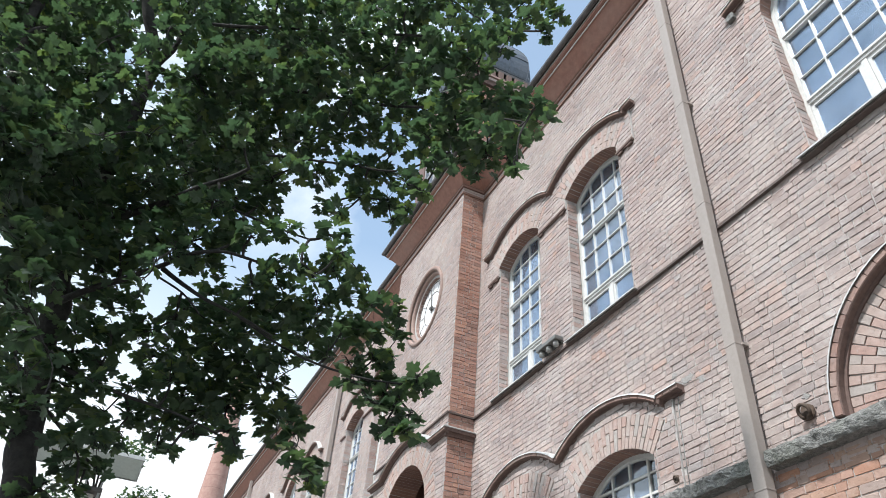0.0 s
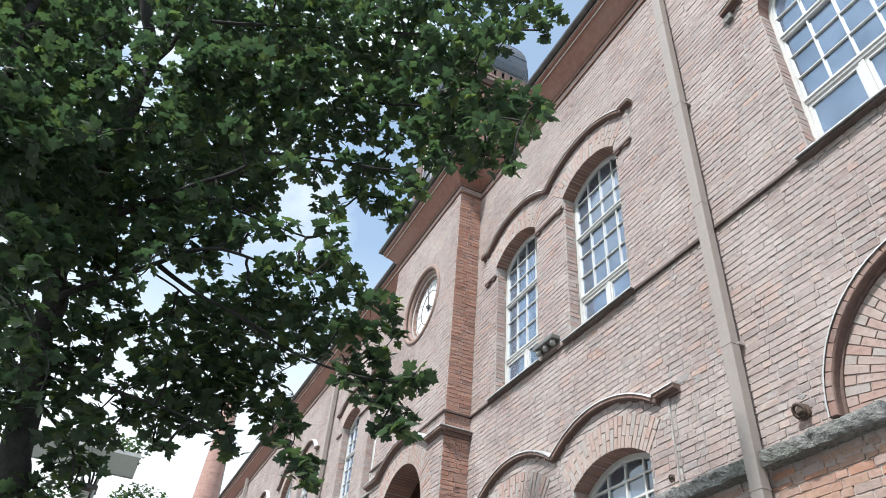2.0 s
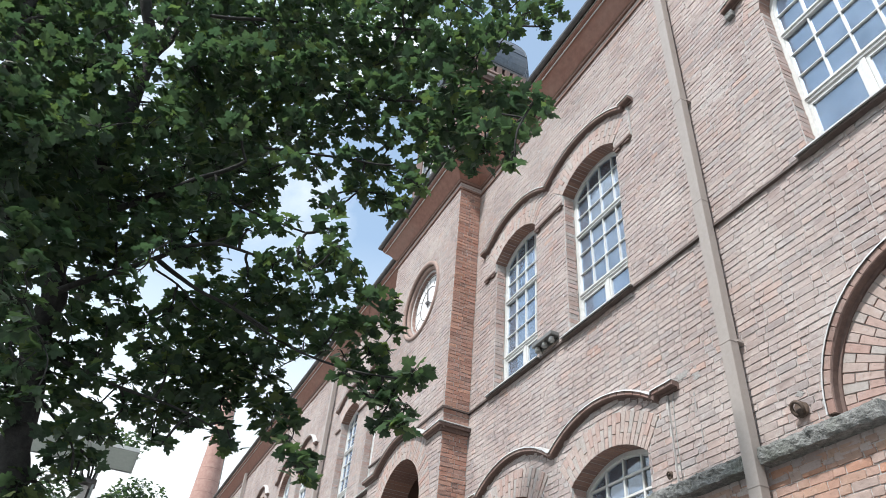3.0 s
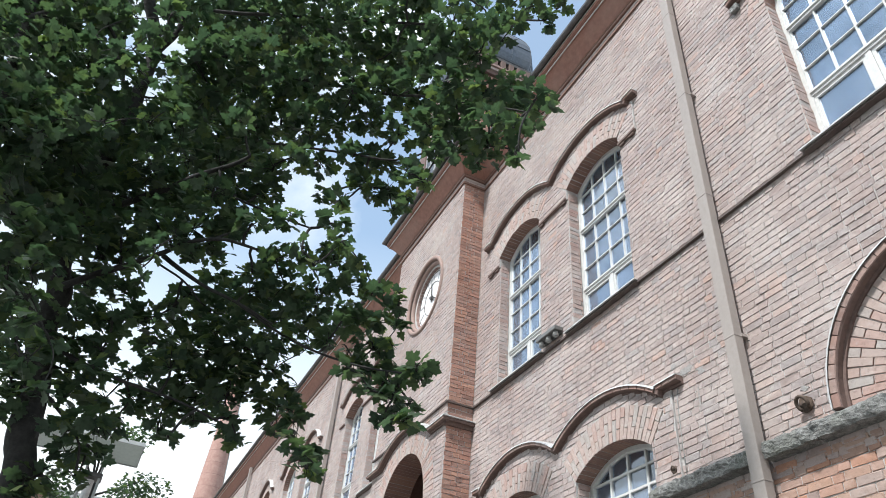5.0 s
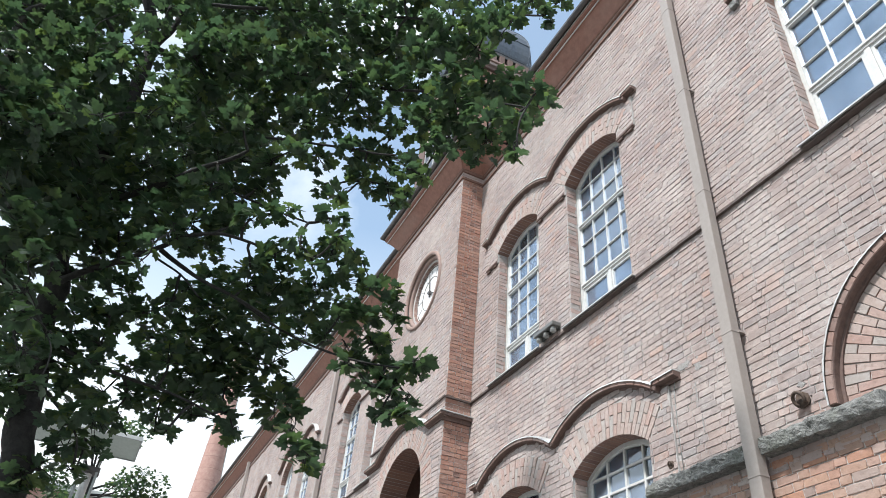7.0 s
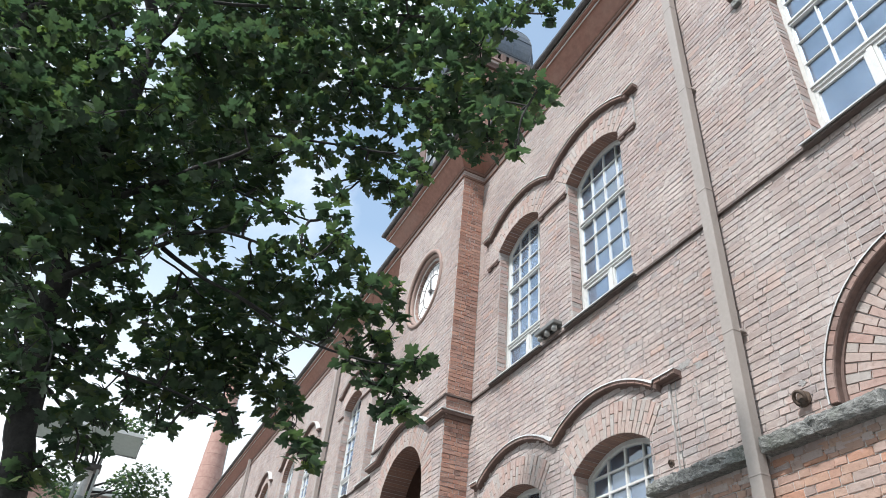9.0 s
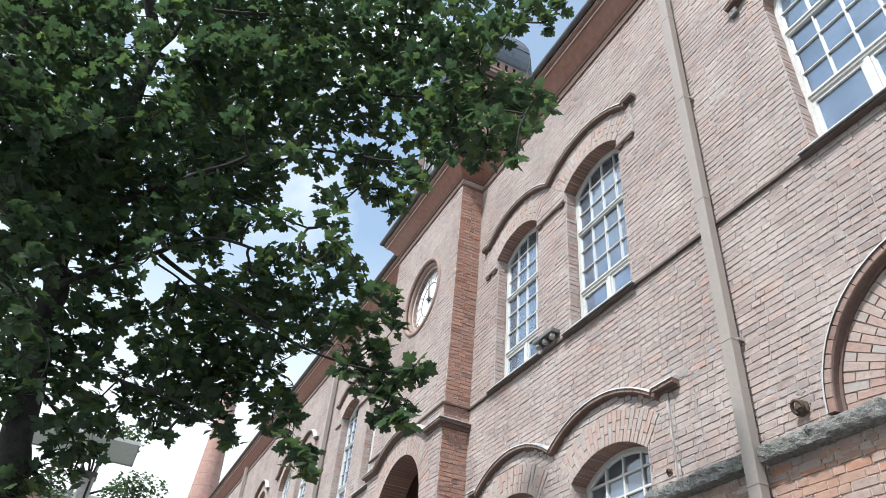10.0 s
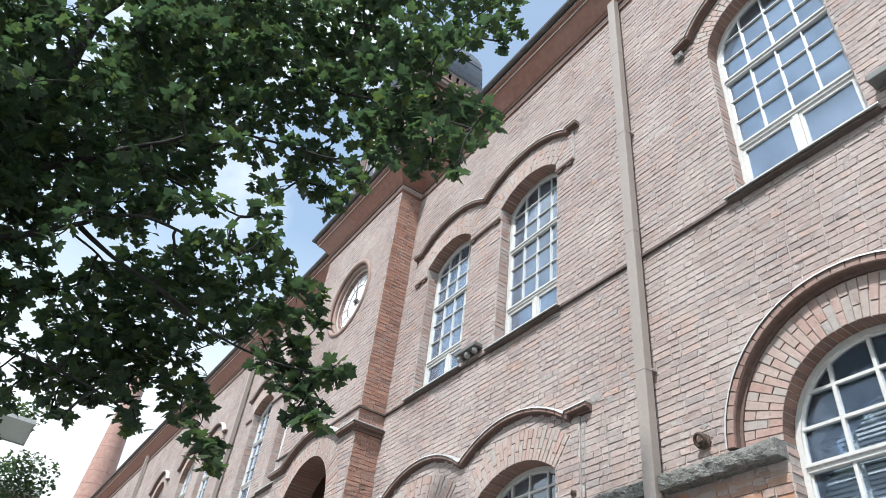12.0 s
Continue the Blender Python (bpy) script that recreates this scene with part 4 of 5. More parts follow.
tpart("shaft", box(TX0, TX1, TY0, TY1, TZ0 - 0.35, TZ1 + 0.62), M_MORTAR, "brick tower shaft")
TW = [(-13.72, 0.36), (-12.28, 0.36)]
v, f = lay(TX0, TX1, TZ0 + 0.1, TZ1, lambda z: [(c - h_, c + h_) for c, h_ in TW] if 14.4 < z < 16.6 else [], lambda u, w, d: (u, TY0 - d, w))
ob = raw("tower_bricks", v, f, M_BRICK, tower)
ob.matrix_parent_inverse, ob["kind"] = T_SH, "stuff"
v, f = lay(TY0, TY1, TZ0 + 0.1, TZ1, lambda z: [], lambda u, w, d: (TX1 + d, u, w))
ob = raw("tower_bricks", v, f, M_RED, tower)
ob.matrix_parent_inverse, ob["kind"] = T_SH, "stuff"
for x0, x1 in ((TX0 - 0.05, TX0 + 0.42), (TX1 - 0.42, TX1 + 0.05)):
    tpart("corner_strip", box(x0, x1, TY0 - 0.07, TY0 - 0.0, TZ0 + 0.1, TZ1 - 0.002, 0.01), M_HOOD, "brown brick corner strip")
for c, h_ in TW:
    bm = bmesh.new()
    for q in ((c - h_, c - h_ + 0.07, 14.4, 16.6), (c + h_ - 0.07, c + h_, 14.4, 16.6), (c - h_, c + h_, 16.53, 16.6), (c - h_, c + h_, 14.4, 14.47), (c - 0.025, c + 0.025, 14.4, 16.6), (c - h_, c + h_, 15.1, 15.15), (c - h_, c + h_, 15.8, 15.85)):
        add_box(bm, q[0], q[1], TY0 - 0.03, TY0 + 0.0, q[2], q[3])
    tpart("tower_window", bm, M_GREYMARK, "grey louvred tower window frame")
    tpart("tower_glass", box(c - h_ + 0.02, c + h_ - 0.02, TY0 - 0.018, TY0 - 0.006, 14.42, 16.58), M_ROOF, "dark tower window panel")
    tpart("tower_sill", box(c - h_ - 0.1, c + h_ + 0.1, TY0 - 0.12, TY0, 14.28, 14.38, 0.01), M_WHITECAP, "pale window sill")
# parapet: stepped bands with a dark recessed row of small piers between them
for z0, z1, e_, m in ((17.50, 17.58, 0.06, M_HOOD), (17.78, 17.92, 0.10, M_HOOD), (17.922, 18.03, 0.16, M_VOUS), (18.032, 18.10, 0.21, M_EDGE), (18.50, 18.62, 0.12, M_DARKMETAL)):
    tpart("parapet_band", box(TX0 - e_, TX1 + e_, TY0 - e_, TY1 + e_, z0, z1, 0.012), m, "projecting parapet band")
for k in range(9):
    x = TX0 - 0.1 + k * (TX1 - TX0 + 0.2) / 8
    tpart("parapet_pier", box(x - 0.08, x + 0.08, TY0 - 0.15, TY0 + 0.1, 18.102, 18.498, 0.01), M_HOOD)
    y = TY0 - 0.1 + k * (TY1 - TY0 + 0.2) / 8
    if k:
        tpart("parapet_pier", box(TX1 - 0.1, TX1 + 0.15, y - 0.08, y + 0.08, 18.102, 18.498, 0.01), M_HOOD)
# dome on a low drum with posts, seams as raised ribs
DX, DY, DCX, DCY = 1.56, 1.15, -13.0, 0.585


def dome_ring(s, n=8):
    """Points round a square plan with cut corners, s times the base."""
    c = 0.24
    pts = []
    for sx, sy in ((1, -1), (1, 1), (-1, 1), (-1, -1)):
        a0, b0 = (sx, sy * (1 - c)), (sx * (1 - c), sy)
        pts += [a0, b0] if sx * sy > 0 else [b0, a0]
    return [(DCX + DX * s * x, DCY + DY * s * y) for x, y in pts]


bm = bmesh.new()
lo = [bm.verts.new((x, y, 18.621)) for x, y in dome_ring(0.90)]
hi = [bm.verts.new((x, y, 18.80)) for x, y in dome_ring(0.90)]
for k in range(8):
    bm.faces.new((lo[k], lo[(k + 1) % 8], hi[(k + 1) % 8], hi[k]))
tpart("drum", bm, M_DARKMETAL, "dark recessed drum under the dome")
for k, (x, y) in enumerate(dome_ring(0.93)):
    tpart("drum_post", box(x - 0.06, x + 0.06, y - 0.06, y + 0.06, 18.622, 18.80, 0.008), M_GREY)
prof = [(0.98, 18.78), (1.0, 18.84), (1.035, 19.05), (1.05, 19.3), (1.045, 19.55), (1.01, 19.85), (0.94, 20.15), (0.84, 20.45), (0.71, 20.73), (0.56, 20.97), (0.38, 21.17), (0.18, 21.32), (0.05, 21.9)]
bm = bmesh.new()
rings = [[bm.verts.new((x, y, z)) for x, y in dome_ring(s)] for s, z in prof]
for a_, b_ in zip(rings, rings[1:]):
    for k in range(8):
        bm.faces.new((a_[k], a_[(k + 1) % 8], b_[(k + 1) % 8], b_[k]))
bm.faces.new(rings[0]), bm.faces.new(rings[-1])
tpart("dome", bm, M_ROOF, "blue-grey seamed metal dome")
for k in range(8):
    for t_ in (0.0, 0.33, 0.66):
        bm = bmesh.new()
        line = []
        for s, z in prof[1:12]:
            q = dome_ring(s + 0.004)
            (x0, y0), (x1, y1) = q[k], q[(k + 1) % 8]
            line.append((x0 + (x1 - x0) * t_, y0 + (y1 - y0) * t_, z))
        add_tube(bm, line, [0.014] * len(line), 5)
        tpart("seam", bm, M_ROOF)
for z, s in ((19.55, 1.049), (20.45, 0.844)):
    bm = bmesh.new()
    q = [(x, y, z) for x, y in dome_ring(s)]
    add_tube(bm, q + q[:1], [0.010] * 9, 5)
    tpart("seam", bm, M_ROOF)
tagged(tower, "square brick clock tower with a blue-grey metal dome", "tower")

# ---------------------------------------------------------------- tall brick chimney far behind
CH = (-57.0, 0.85)
ch = empty("factory_chimney", CH[0], CH[1], 0)
bm = bmesh.new()
hs = [0, 10, 18.5, 22, 25, 28.4, 28.6, 29.6, 30.0]
rs = [2.1, 1.45, 0.95, 0.75, 0.60, 0.50, 0.56, 0.59, 0.54]
add_tube(bm, [(0, 0, z) for z in hs], rs, 32)
part("shaft", bm, M_STACK, ch, "reddish brick shaft with pale patches", True)
for k in range(18):
    z = 12.0 + 0.95 * k
    r_ = float(np.interp(z, hs, rs))
    bm = bmesh.new()
    add_tube(bm, [(0, 0, z), (0, 0, z + 0.045)], [r_ + 0.006] * 2, 32)
    part("iron_band", bm, M_BAND, ch, "thin dark iron band")
bm = bmesh.new()
add_tube(bm, [(0.0, r_ + 0.04, z) for z, r_ in list(zip(hs, rs))[1:6]], [0.03] * 5, 6)
part("lightning_rod", bm, M_GREY, ch)
tagged(ch, "tall round tapering red brick factory chimney", "chimney")

# ---------------------------------------------------------------- far low brick building
fb = empty("far_building", -62, -9, 0)
part("wall", box(-6, 6, -5.5, 6.2, 0, 15.7), M_STACK, fb, "dull red brick wall")
bm = box(-6.5, 6.5, -6.0, 6.7, 15.702, 16.15, 0.05)
part("roof", bm, M_GREY, fb, "grey metal roof edge")
bm = bmesh.new()
bmesh.ops.create_cone(bm, cap_ends=True, segments=16, radius1=0.2, radius2=0.2, depth=0.5, matrix=Matrix.Translation((5.6, 5.2, 16.38)))
part("roof_vent", bm, M_GREY, fb, "round metal roof vent")
tagged(fb, "far low red brick building with a grey flat roof", "building")

# ---------------------------------------------------------------- street lamp with a flat reflector panel
lp = empty("street_lamp", -13.53, -5.95, 0)
bm = bmesh.new()
add_tube(bm, [(0, 0, 0), (0, 0, 1.2), (0, 0, 4.95)], [0.11, 0.09, 0.08], 14)
part("post", bm, M_GREY, lp, "grey metal lamp post", True)
hd = part("lamp_body", box(-0.17, 0.17, -0.17, 0.17, 5.40, 5.48, 0.015), M_DARKMETAL, lp, "dark lantern top plate")
for x, y in ((-0.13, -0.13), (0.13, -0.13), (-0.13, 0.13), (0.13, 0.13)):
    part("lantern_bar", box(x - 0.02, x + 0.02, y - 0.02, y + 0.02, 4.80, 5.40, 0.004), M_GREY, lp)
bm = bmesh.new()
add_tube(bm, [(0, 0, 4.86), (0, 0, 5.38)], [0.07, 0.07], 12)
part("lantern_core", bm, M_WHITECAP, lp, "pale lantern core")
for y in (-0.12, 0.12):
    bm = bmesh.new()
    add_tube(bm, [(0.0, y, 5.47), (0.06, y * 1.1, 5.62), (0.16, y * 1.3, 5.84)], [0.016] * 3, 8)
    part("arm", bm, M_GREY, lp)
bm = box(-0.34, 0.34, -1.15, 0.64, -0.025, 0.025, 0.01)
pn = part("reflector_panel", bm, M_PANEL, lp, "flat pale grey-green reflector panel")
pn.matrix_basis = pose(0.2, 0.0, 5.90, 0, -13, 0)
bm = bmesh.new()
for q in ((-0.36, 0.36, -1.17, -1.152), (-0.36, 0.36, 0.642, 0.66), (-0.36, -0.342, -1.152, 0.642), (0.342, 0.36, -1.152, 0.642)):
    add_box(bm, q[0], q[1], q[2], q[3], -0.035, 0.035)
part("panel_rim", bm, M_GREY, pn)
tagged(lp, "street lamp with a flat reflector panel above its lantern", "street lamp")


# ---------------------------------------------------------------- maple tree
LEAF_HALF = [(0.0, 0.0), (0.18, -0.13), (0.38, -0.15), (0.40, -0.02), (0.38, 0.09), (0.54, 0.13), (0.70, 0.30), (0.56, 0.37), (0.58, 0.52), (0.42, 0.49),
             (0.29, 0.50), (0.33, 0.66), (0.36, 0.80), (0.21, 0.80), (0.13, 0.92), (0.0, 1.08)]


def leaf_points(fold, curl):
    half = [(x, y) for x, y in LEAF_HALF]
    loop = half + [(-x, y) for x, y in half[-2:0:-1]]
    pts = [(0.0, 0.30, 0.0)] + [(x, y, -fold * abs(x) - curl * (y - 0.3) ** 2) for x, y in loop]
    n = len(loop)
    return np.array(pts), [(0, 1 + i, 1 + (i + 1) % n) for i in range(n)]


LEAVES = [leaf_points(fo, cu) for fo, cu in ((0.10, 0.15), (0.28, 0.10), (-0.12, 0.25), (0.18, 0.35))]


def leaf_pose(r, c, size, out):
    """Leaves lie roughly flat, tips away from the twig and drooping."""
    nrm = Vector((r.gauss(0, 0.62), r.gauss(0, 0.62), 1.0)).normalized()
    tip = Vector((out[0] + r.gauss(0, 0.6), out[1] + r.gauss(0, 0.6), -0.25 + r.gauss(0, 0.3)))
    tip = (tip - nrm * tip.dot(nrm)).normalized()
    side = tip.cross(nrm)
    return Matrix(((side.x * size, tip.x * size, nrm.x * size, c[0]), (side.y * size, tip.y * size, nrm.y * size, c[1]), (side.z * size, tip.z * size, nrm.z * size, c[2]), (0, 0, 0, 1)))


def leafy(r, sprays, per, size, flat=0.8):
    """Leaf poses round each spray: most of them near its rim, where the light is."""
    got = []
    for x, y, z, s in sprays:
        for _ in range(max(6, int(per * (s / 0.26) ** 1.75))):
            d = Vector((r.gauss(0, 1), r.gauss(0, 1), r.gauss(0, 1))).normalized() * s * 1.06 * r.random() ** 0.42
            d.z *= flat
            got.append((leaf_pose(r, (x + d.x, y + d.y, z + d.z), size * r.uniform(0.68, 1.12), d.normalized()), r.randrange(4)))
    return got


def leaf_cloud(name, poses, material, parent):
    vs, fs, k = [], [], 0
    for m, i in poses:
        p, f_ = LEAVES[i]
        a_ = np.array(m)
        vs.append(p @ a_[:3, :3].T + a_[:3, 3])
        fs += [(a + k, b + k, c + k) for a, b, c in f_]
        k += len(p)
    ob_ = raw(name, np.concatenate(vs).tolist(), fs, material, parent)
    ob_["kind"] = "stuff"
    return ob_


def smooth_path(pts, n=4):
    out_ = []
    for i in range(len(pts) - 1):
        p0, p1, p2, p3 = (Vector(pts[max(0, min(len(pts) - 1, j))]) for j in (i - 1, i, i + 1, i + 2))
        for k in range(n):
            t = k / n
            out_.append(0.5 * (2 * p1 + (p2 - p0) * t + (2 * p0 - 5 * p1 + 4 * p2 - p3) * t * t + (3 * p1 - p0 - 3 * p2 + p3) * t ** 3))
    return out_ + [Vector(pts[-1])]


tree_nodes = []


def limb(name, pts, r0, r1, parent, wob=0.02, sides=10):
    path = smooth_path(pts)
    n = len(path)
    path = [p + Vector((noise.noise(p * 3), noise.noise(p * 3 + Vector((9, 0, 0))), 0)) * wob for p in path]
    bm_ = bmesh.new()
    add_tube(bm_, path, [(r0 + (r1 - r0) * (i / (n - 1)) ** 0.8) * (1 + 0.12 * noise.noise(p * 5)) for i, p in enumerate(path)], sides)
    tree_nodes.extend(path[n // 4:])
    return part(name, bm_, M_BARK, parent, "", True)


CROWN_TOP = [(-5.08, -7.8, 7.01, 0.29), (-5.06, -7.5, 7.2, 0.29), (-4.65, -7.04, 6.93, 0.27), (-5.27, -6.94, 8.05, 0.31), (-4.73, -6.42, 7.55, 0.28), (-5.07, -6.11, 8.34, 0.31), (-4.52, -5.67, 7.96, 0.29), (-4.26, -5.26, 7.87, 0.28), (-4.85, -4.74, 9.14, 0.33), (-4.02, -4.41, 8.14, 0.29), (-3.78, -4.07, 8.03, 0.28), (-4.13, -3.45, 9.09, 0.32), (-3.72, -3.17, 8.66, 0.31), (-4.59, -7.51, 6.04, 0.25), (-5.22, -7.57, 6.78, 0.28), (-4.94, -7.23, 6.72, 0.27), (-5.14, -7.01, 7.09, 0.18), (-4.79, -6.19, 7.16, 0.18), (-5.39, -6.03, 8.07, 0.31), (-5.08, -5.7, 7.94, 0.3)]
CROWN_RIDGE = [(-4.76, -5.31, 7.71, 0.29), (-4.46, -4.96, 7.6, 0.18), (-4.45, -4.64, 7.9, 0.29), (-4.43, -4.22, 8.06, 0.29), (-3.63, -4.08, 7.14, 0.25), (-4.16, -3.48, 8.3, 0.23), (-3.21, -3.7, 6.95, 0.1), (-3.41, -3.07, 7.93, 0.09), (-3.6, -3.11, 7.92, 0.09), (-3.06, -3.58, 7.11, 0.08), (-5.11, -7.43, 6.21, 0.26), (-4.82, -7.1, 6.14, 0.25), (-5.07, -6.93, 6.47, 0.18), (-4.65, -6.09, 6.54, 0.19), (-4.61, -5.89, 6.7, 0.25), (-4.64, -5.6, 6.84, 0.26), (-5.23, -5.31, 7.78, 0.3), (-4.42, -5.04, 6.95, 0.26), (-4.74, -4.61, 7.58, 0.28), (-4.71, -4.26, 7.79, 0.29)]
CROWN_SHOULDER = [(-3.89, -4.17, 6.96, 0.23), (-3.97, -3.86, 7.3, 0.19), (-3.71, -3.77, 7.06, 0.12), (-4.58, -7.2, 5.31, 0.23), (-4.74, -7.08, 5.57, 0.24), (-5.18, -6.96, 6.06, 0.26), (-4.7, -6.63, 5.8, 0.18), (-5.31, -6.17, 6.66, 0.27), (-4.89, -5.87, 6.47, 0.25), (-5.23, -5.6, 6.94, 0.28), (-4.97, -5.32, 6.93, 0.27), (-4.92, -5.0, 7.0, 0.18), (-4.38, -4.71, 6.63, 0.2), (-4.37, -4.41, 6.86, 0.25), (-4.38, -4.06, 6.97, 0.26), (-3.63, -4.02, 6.31, 0.23), (-3.87, -3.63, 6.79, 0.24), (-3.93, -3.3, 7.0, 0.23), (-3.06, -3.56, 5.91, 0.13), (-3.47, -3.13, 6.51, 0.07)]
CROWN_HEART = [(-4.59, -7.04, 5.1, 0.22), (-4.93, -6.96, 5.48, 0.24), (-4.74, -6.69, 5.4, 0.23), (-5.39, -6.62, 6.07, 0.26), (-4.95, -6.28, 5.9, 0.24), (-5.11, -6.06, 6.2, 0.25), (-5.51, -5.82, 6.72, 0.28), (-5.28, -5.49, 6.57, 0.27), (-5.28, -5.19, 6.77, 0.27), (-4.7, -4.99, 6.36, 0.25), (-4.61, -4.76, 6.42, 0.13), (-4.66, -4.44, 6.64, 0.14), (-4.27, -4.24, 6.32, 0.18), (-3.95, -4.09, 6.15, 0.19), (-3.87, -3.86, 6.23, 0.21), (-3.46, -3.76, 5.86, 0.18), (-3.48, -3.52, 5.98, 0.13), (-3.83, -3.14, 6.59, 0.1), (-3.97, -3.29, 6.29, 0.09)]
CROWN_WAIST = [(-3.7, -4.08, 5.64, 0.12), (-4.15, -3.66, 6.26, 0.15), (-3.63, -3.67, 5.79, 0.13), (-3.88, -3.64, 5.84, 0.06), (-3.19, -3.65, 5.3, 0.03), (-4.81, -6.95, 4.96, 0.22), (-5.08, -6.84, 5.27, 0.24), (-5.22, -6.67, 5.51, 0.24), (-5.42, -6.44, 5.82, 0.26), (-4.95, -6.1, 5.5, 0.23), (-5.58, -5.92, 6.17, 0.27), (-5.25, -5.62, 5.99, 0.25), (-5.38, -5.38, 6.21, 0.26), (-4.72, -5.18, 5.79, 0.17), (-4.48, -5.02, 5.77, 0.13), (-4.98, -4.74, 6.22, 0.12), (-4.5, -4.56, 6.01, 0.14), (-4.62, -4.27, 6.19, 0.18), (-4.09, -4.18, 5.68, 0.14), (-3.95, -4.08, 5.48, 0.06)]
CROWN_BELLY = [(-5.3, -6.99, 5.04, 0.24), (-5.44, -6.8, 5.2, 0.25), (-5.08, -6.51, 5.08, 0.23), (-5.31, -6.33, 5.35, 0.24), (-5.36, -6.1, 5.52, 0.25), (-5.38, -5.85, 5.63, 0.25), (-4.78, -5.57, 5.28, 0.22), (-5.23, -5.35, 5.75, 0.2), (-4.97, -5.18, 5.67, 0.14), (-4.79, -4.68, 5.71, 0.09), (-4.51, -4.6, 5.48, 0.08), (-4.57, -4.4, 5.78, 0.13), (-4.56, -4.16, 5.8, 0.14), (-4.34, -4.06, 5.6, 0.09), (-4.49, -4.13, 5.55, 0.05), (-4.63, -6.67, 4.37, 0.2), (-4.79, -6.52, 4.56, 0.21), (-5.08, -6.34, 4.85, 0.22), (-5.3, -6.14, 5.05, 0.23), (-4.93, -5.89, 4.97, 0.22), (-5.31, -5.65, 5.28, 0.24), (-5.15, -5.41, 5.34, 0.17), (-4.53, -5.22, 4.97, 0.1)]
CROWN_GIRTH = [(-4.7, -5.07, 5.19, 0.09), (-4.5, -4.95, 5.11, 0.09), (-4.31, -4.62, 5.06, 0.11), (-4.14, -4.59, 4.79, 0.09), (-5.03, -6.7, 4.35, 0.22), (-4.98, -6.54, 4.42, 0.21), (-5.25, -6.21, 4.74, 0.23), (-5.25, -6.07, 4.82, 0.13), (-4.91, -5.58, 4.78, 0.1), (-5.43, -5.39, 5.2, 0.13), (-4.74, -5.73, 4.78, 0.09), (-4.92, -5.33, 5.13, 0.08), (-4.73, -5.1, 4.68, 0.09), (-4.75, -4.94, 4.88, 0.13), (-4.39, -4.82, 4.77, 0.1), (-4.88, -4.47, 5.17, 0.15), (-4.34, -4.36, 4.81, 0.07), (-4.26, -4.73, 4.58, 0.07)]
SKIRT_HIGH = [(-5.86, -6.82, 4.53, 0.21), (-5.97, -6.28, 4.83, 0.21), (-5.67, -6.01, 4.72, 0.14), (-5.47, -5.47, 4.76, 0.1), (-5.95, -5.22, 5.16, 0.26), (-5.01, -5.04, 4.69, 0.22), (-4.9, -4.79, 4.71, 0.22), (-5.1, -4.5, 4.92, 0.12), (-4.93, -4.29, 4.96, 0.17), (-4.33, -4.23, 4.55, 0.11), (-4.56, -3.95, 4.81, 0.06), (-4.78, -3.86, 4.8, 0.1), (-5.37, -6.63, 4.1, 0.18), (-5.5, -6.19, 4.27, 0.2), (-5.33, -5.95, 4.27, 0.14), (-5.41, -5.73, 4.39, 0.11), (-6.03, -5.49, 4.79, 0.25), (-5.49, -5.25, 4.64, 0.23), (-5.9, -4.94, 4.97, 0.25), (-5.64, -4.67, 4.88, 0.24), (-5.13, -4.47, 4.66, 0.22)]
SKIRT_MIDDLE = [(-4.65, -4.33, 4.48, 0.16), (-4.87, -4.03, 4.65, 0.14), (-4.72, -3.86, 4.62, 0.08), (-5.08, -6.42, 3.77, 0.18), (-5.59, -6.16, 4.1, 0.19), (-5.38, -5.93, 4.04, 0.1), (-5.99, -5.63, 4.47, 0.12), (-5.85, -5.37, 4.46, 0.24), (-5.36, -5.15, 4.36, 0.22), (-5.25, -4.91, 4.33, 0.22), (-4.96, -4.72, 4.26, 0.12), (-5.51, -4.39, 4.62, 0.07), (-4.76, -4.4, 4.31, 0.09), (-4.9, -4.19, 4.35, 0.1), (-4.6, -4.08, 4.26, 0.11), (-4.62, -3.94, 4.33, 0.07), (-5.61, -6.46, 3.76, 0.18), (-5.78, -6.14, 3.96, 0.15), (-5.24, -5.93, 3.81, 0.12), (-5.83, -5.69, 4.09, 0.1), (-5.42, -5.43, 4.06, 0.22), (-5.62, -5.19, 4.21, 0.23), (-5.41, -4.96, 4.13, 0.22), (-5.22, -4.8, 4.13, 0.11)]
SKIRT_LOW = [(-4.36, -4.31, 3.91, 0.07), (-4.7, -4.06, 4.09, 0.11), (-4.62, -3.89, 4.13, 0.11), (-3.97, -3.96, 3.86, 0.09), (-4.32, -3.69, 4.09, 0.04), (-4.36, -4.12, 3.79, 0.06), (-4.4, -3.94, 3.79, 0.09), (-4.58, -3.73, 3.89, 0.06), (-5.62, -6.38, 3.56, 0.15), (-5.74, -6.05, 3.78, 0.15), (-6.0, -5.84, 3.87, 0.13), (-5.73, -5.63, 3.84, 0.12), (-5.92, -5.38, 3.98, 0.24), (-5.9, -5.15, 4.07, 0.24), (-5.55, -4.94, 4.01, 0.13), (-5.54, -4.69, 4.11, 0.06), (-5.5, -4.58, 4.0, 0.1), (-5.53, -4.42, 4.02, 0.1)]
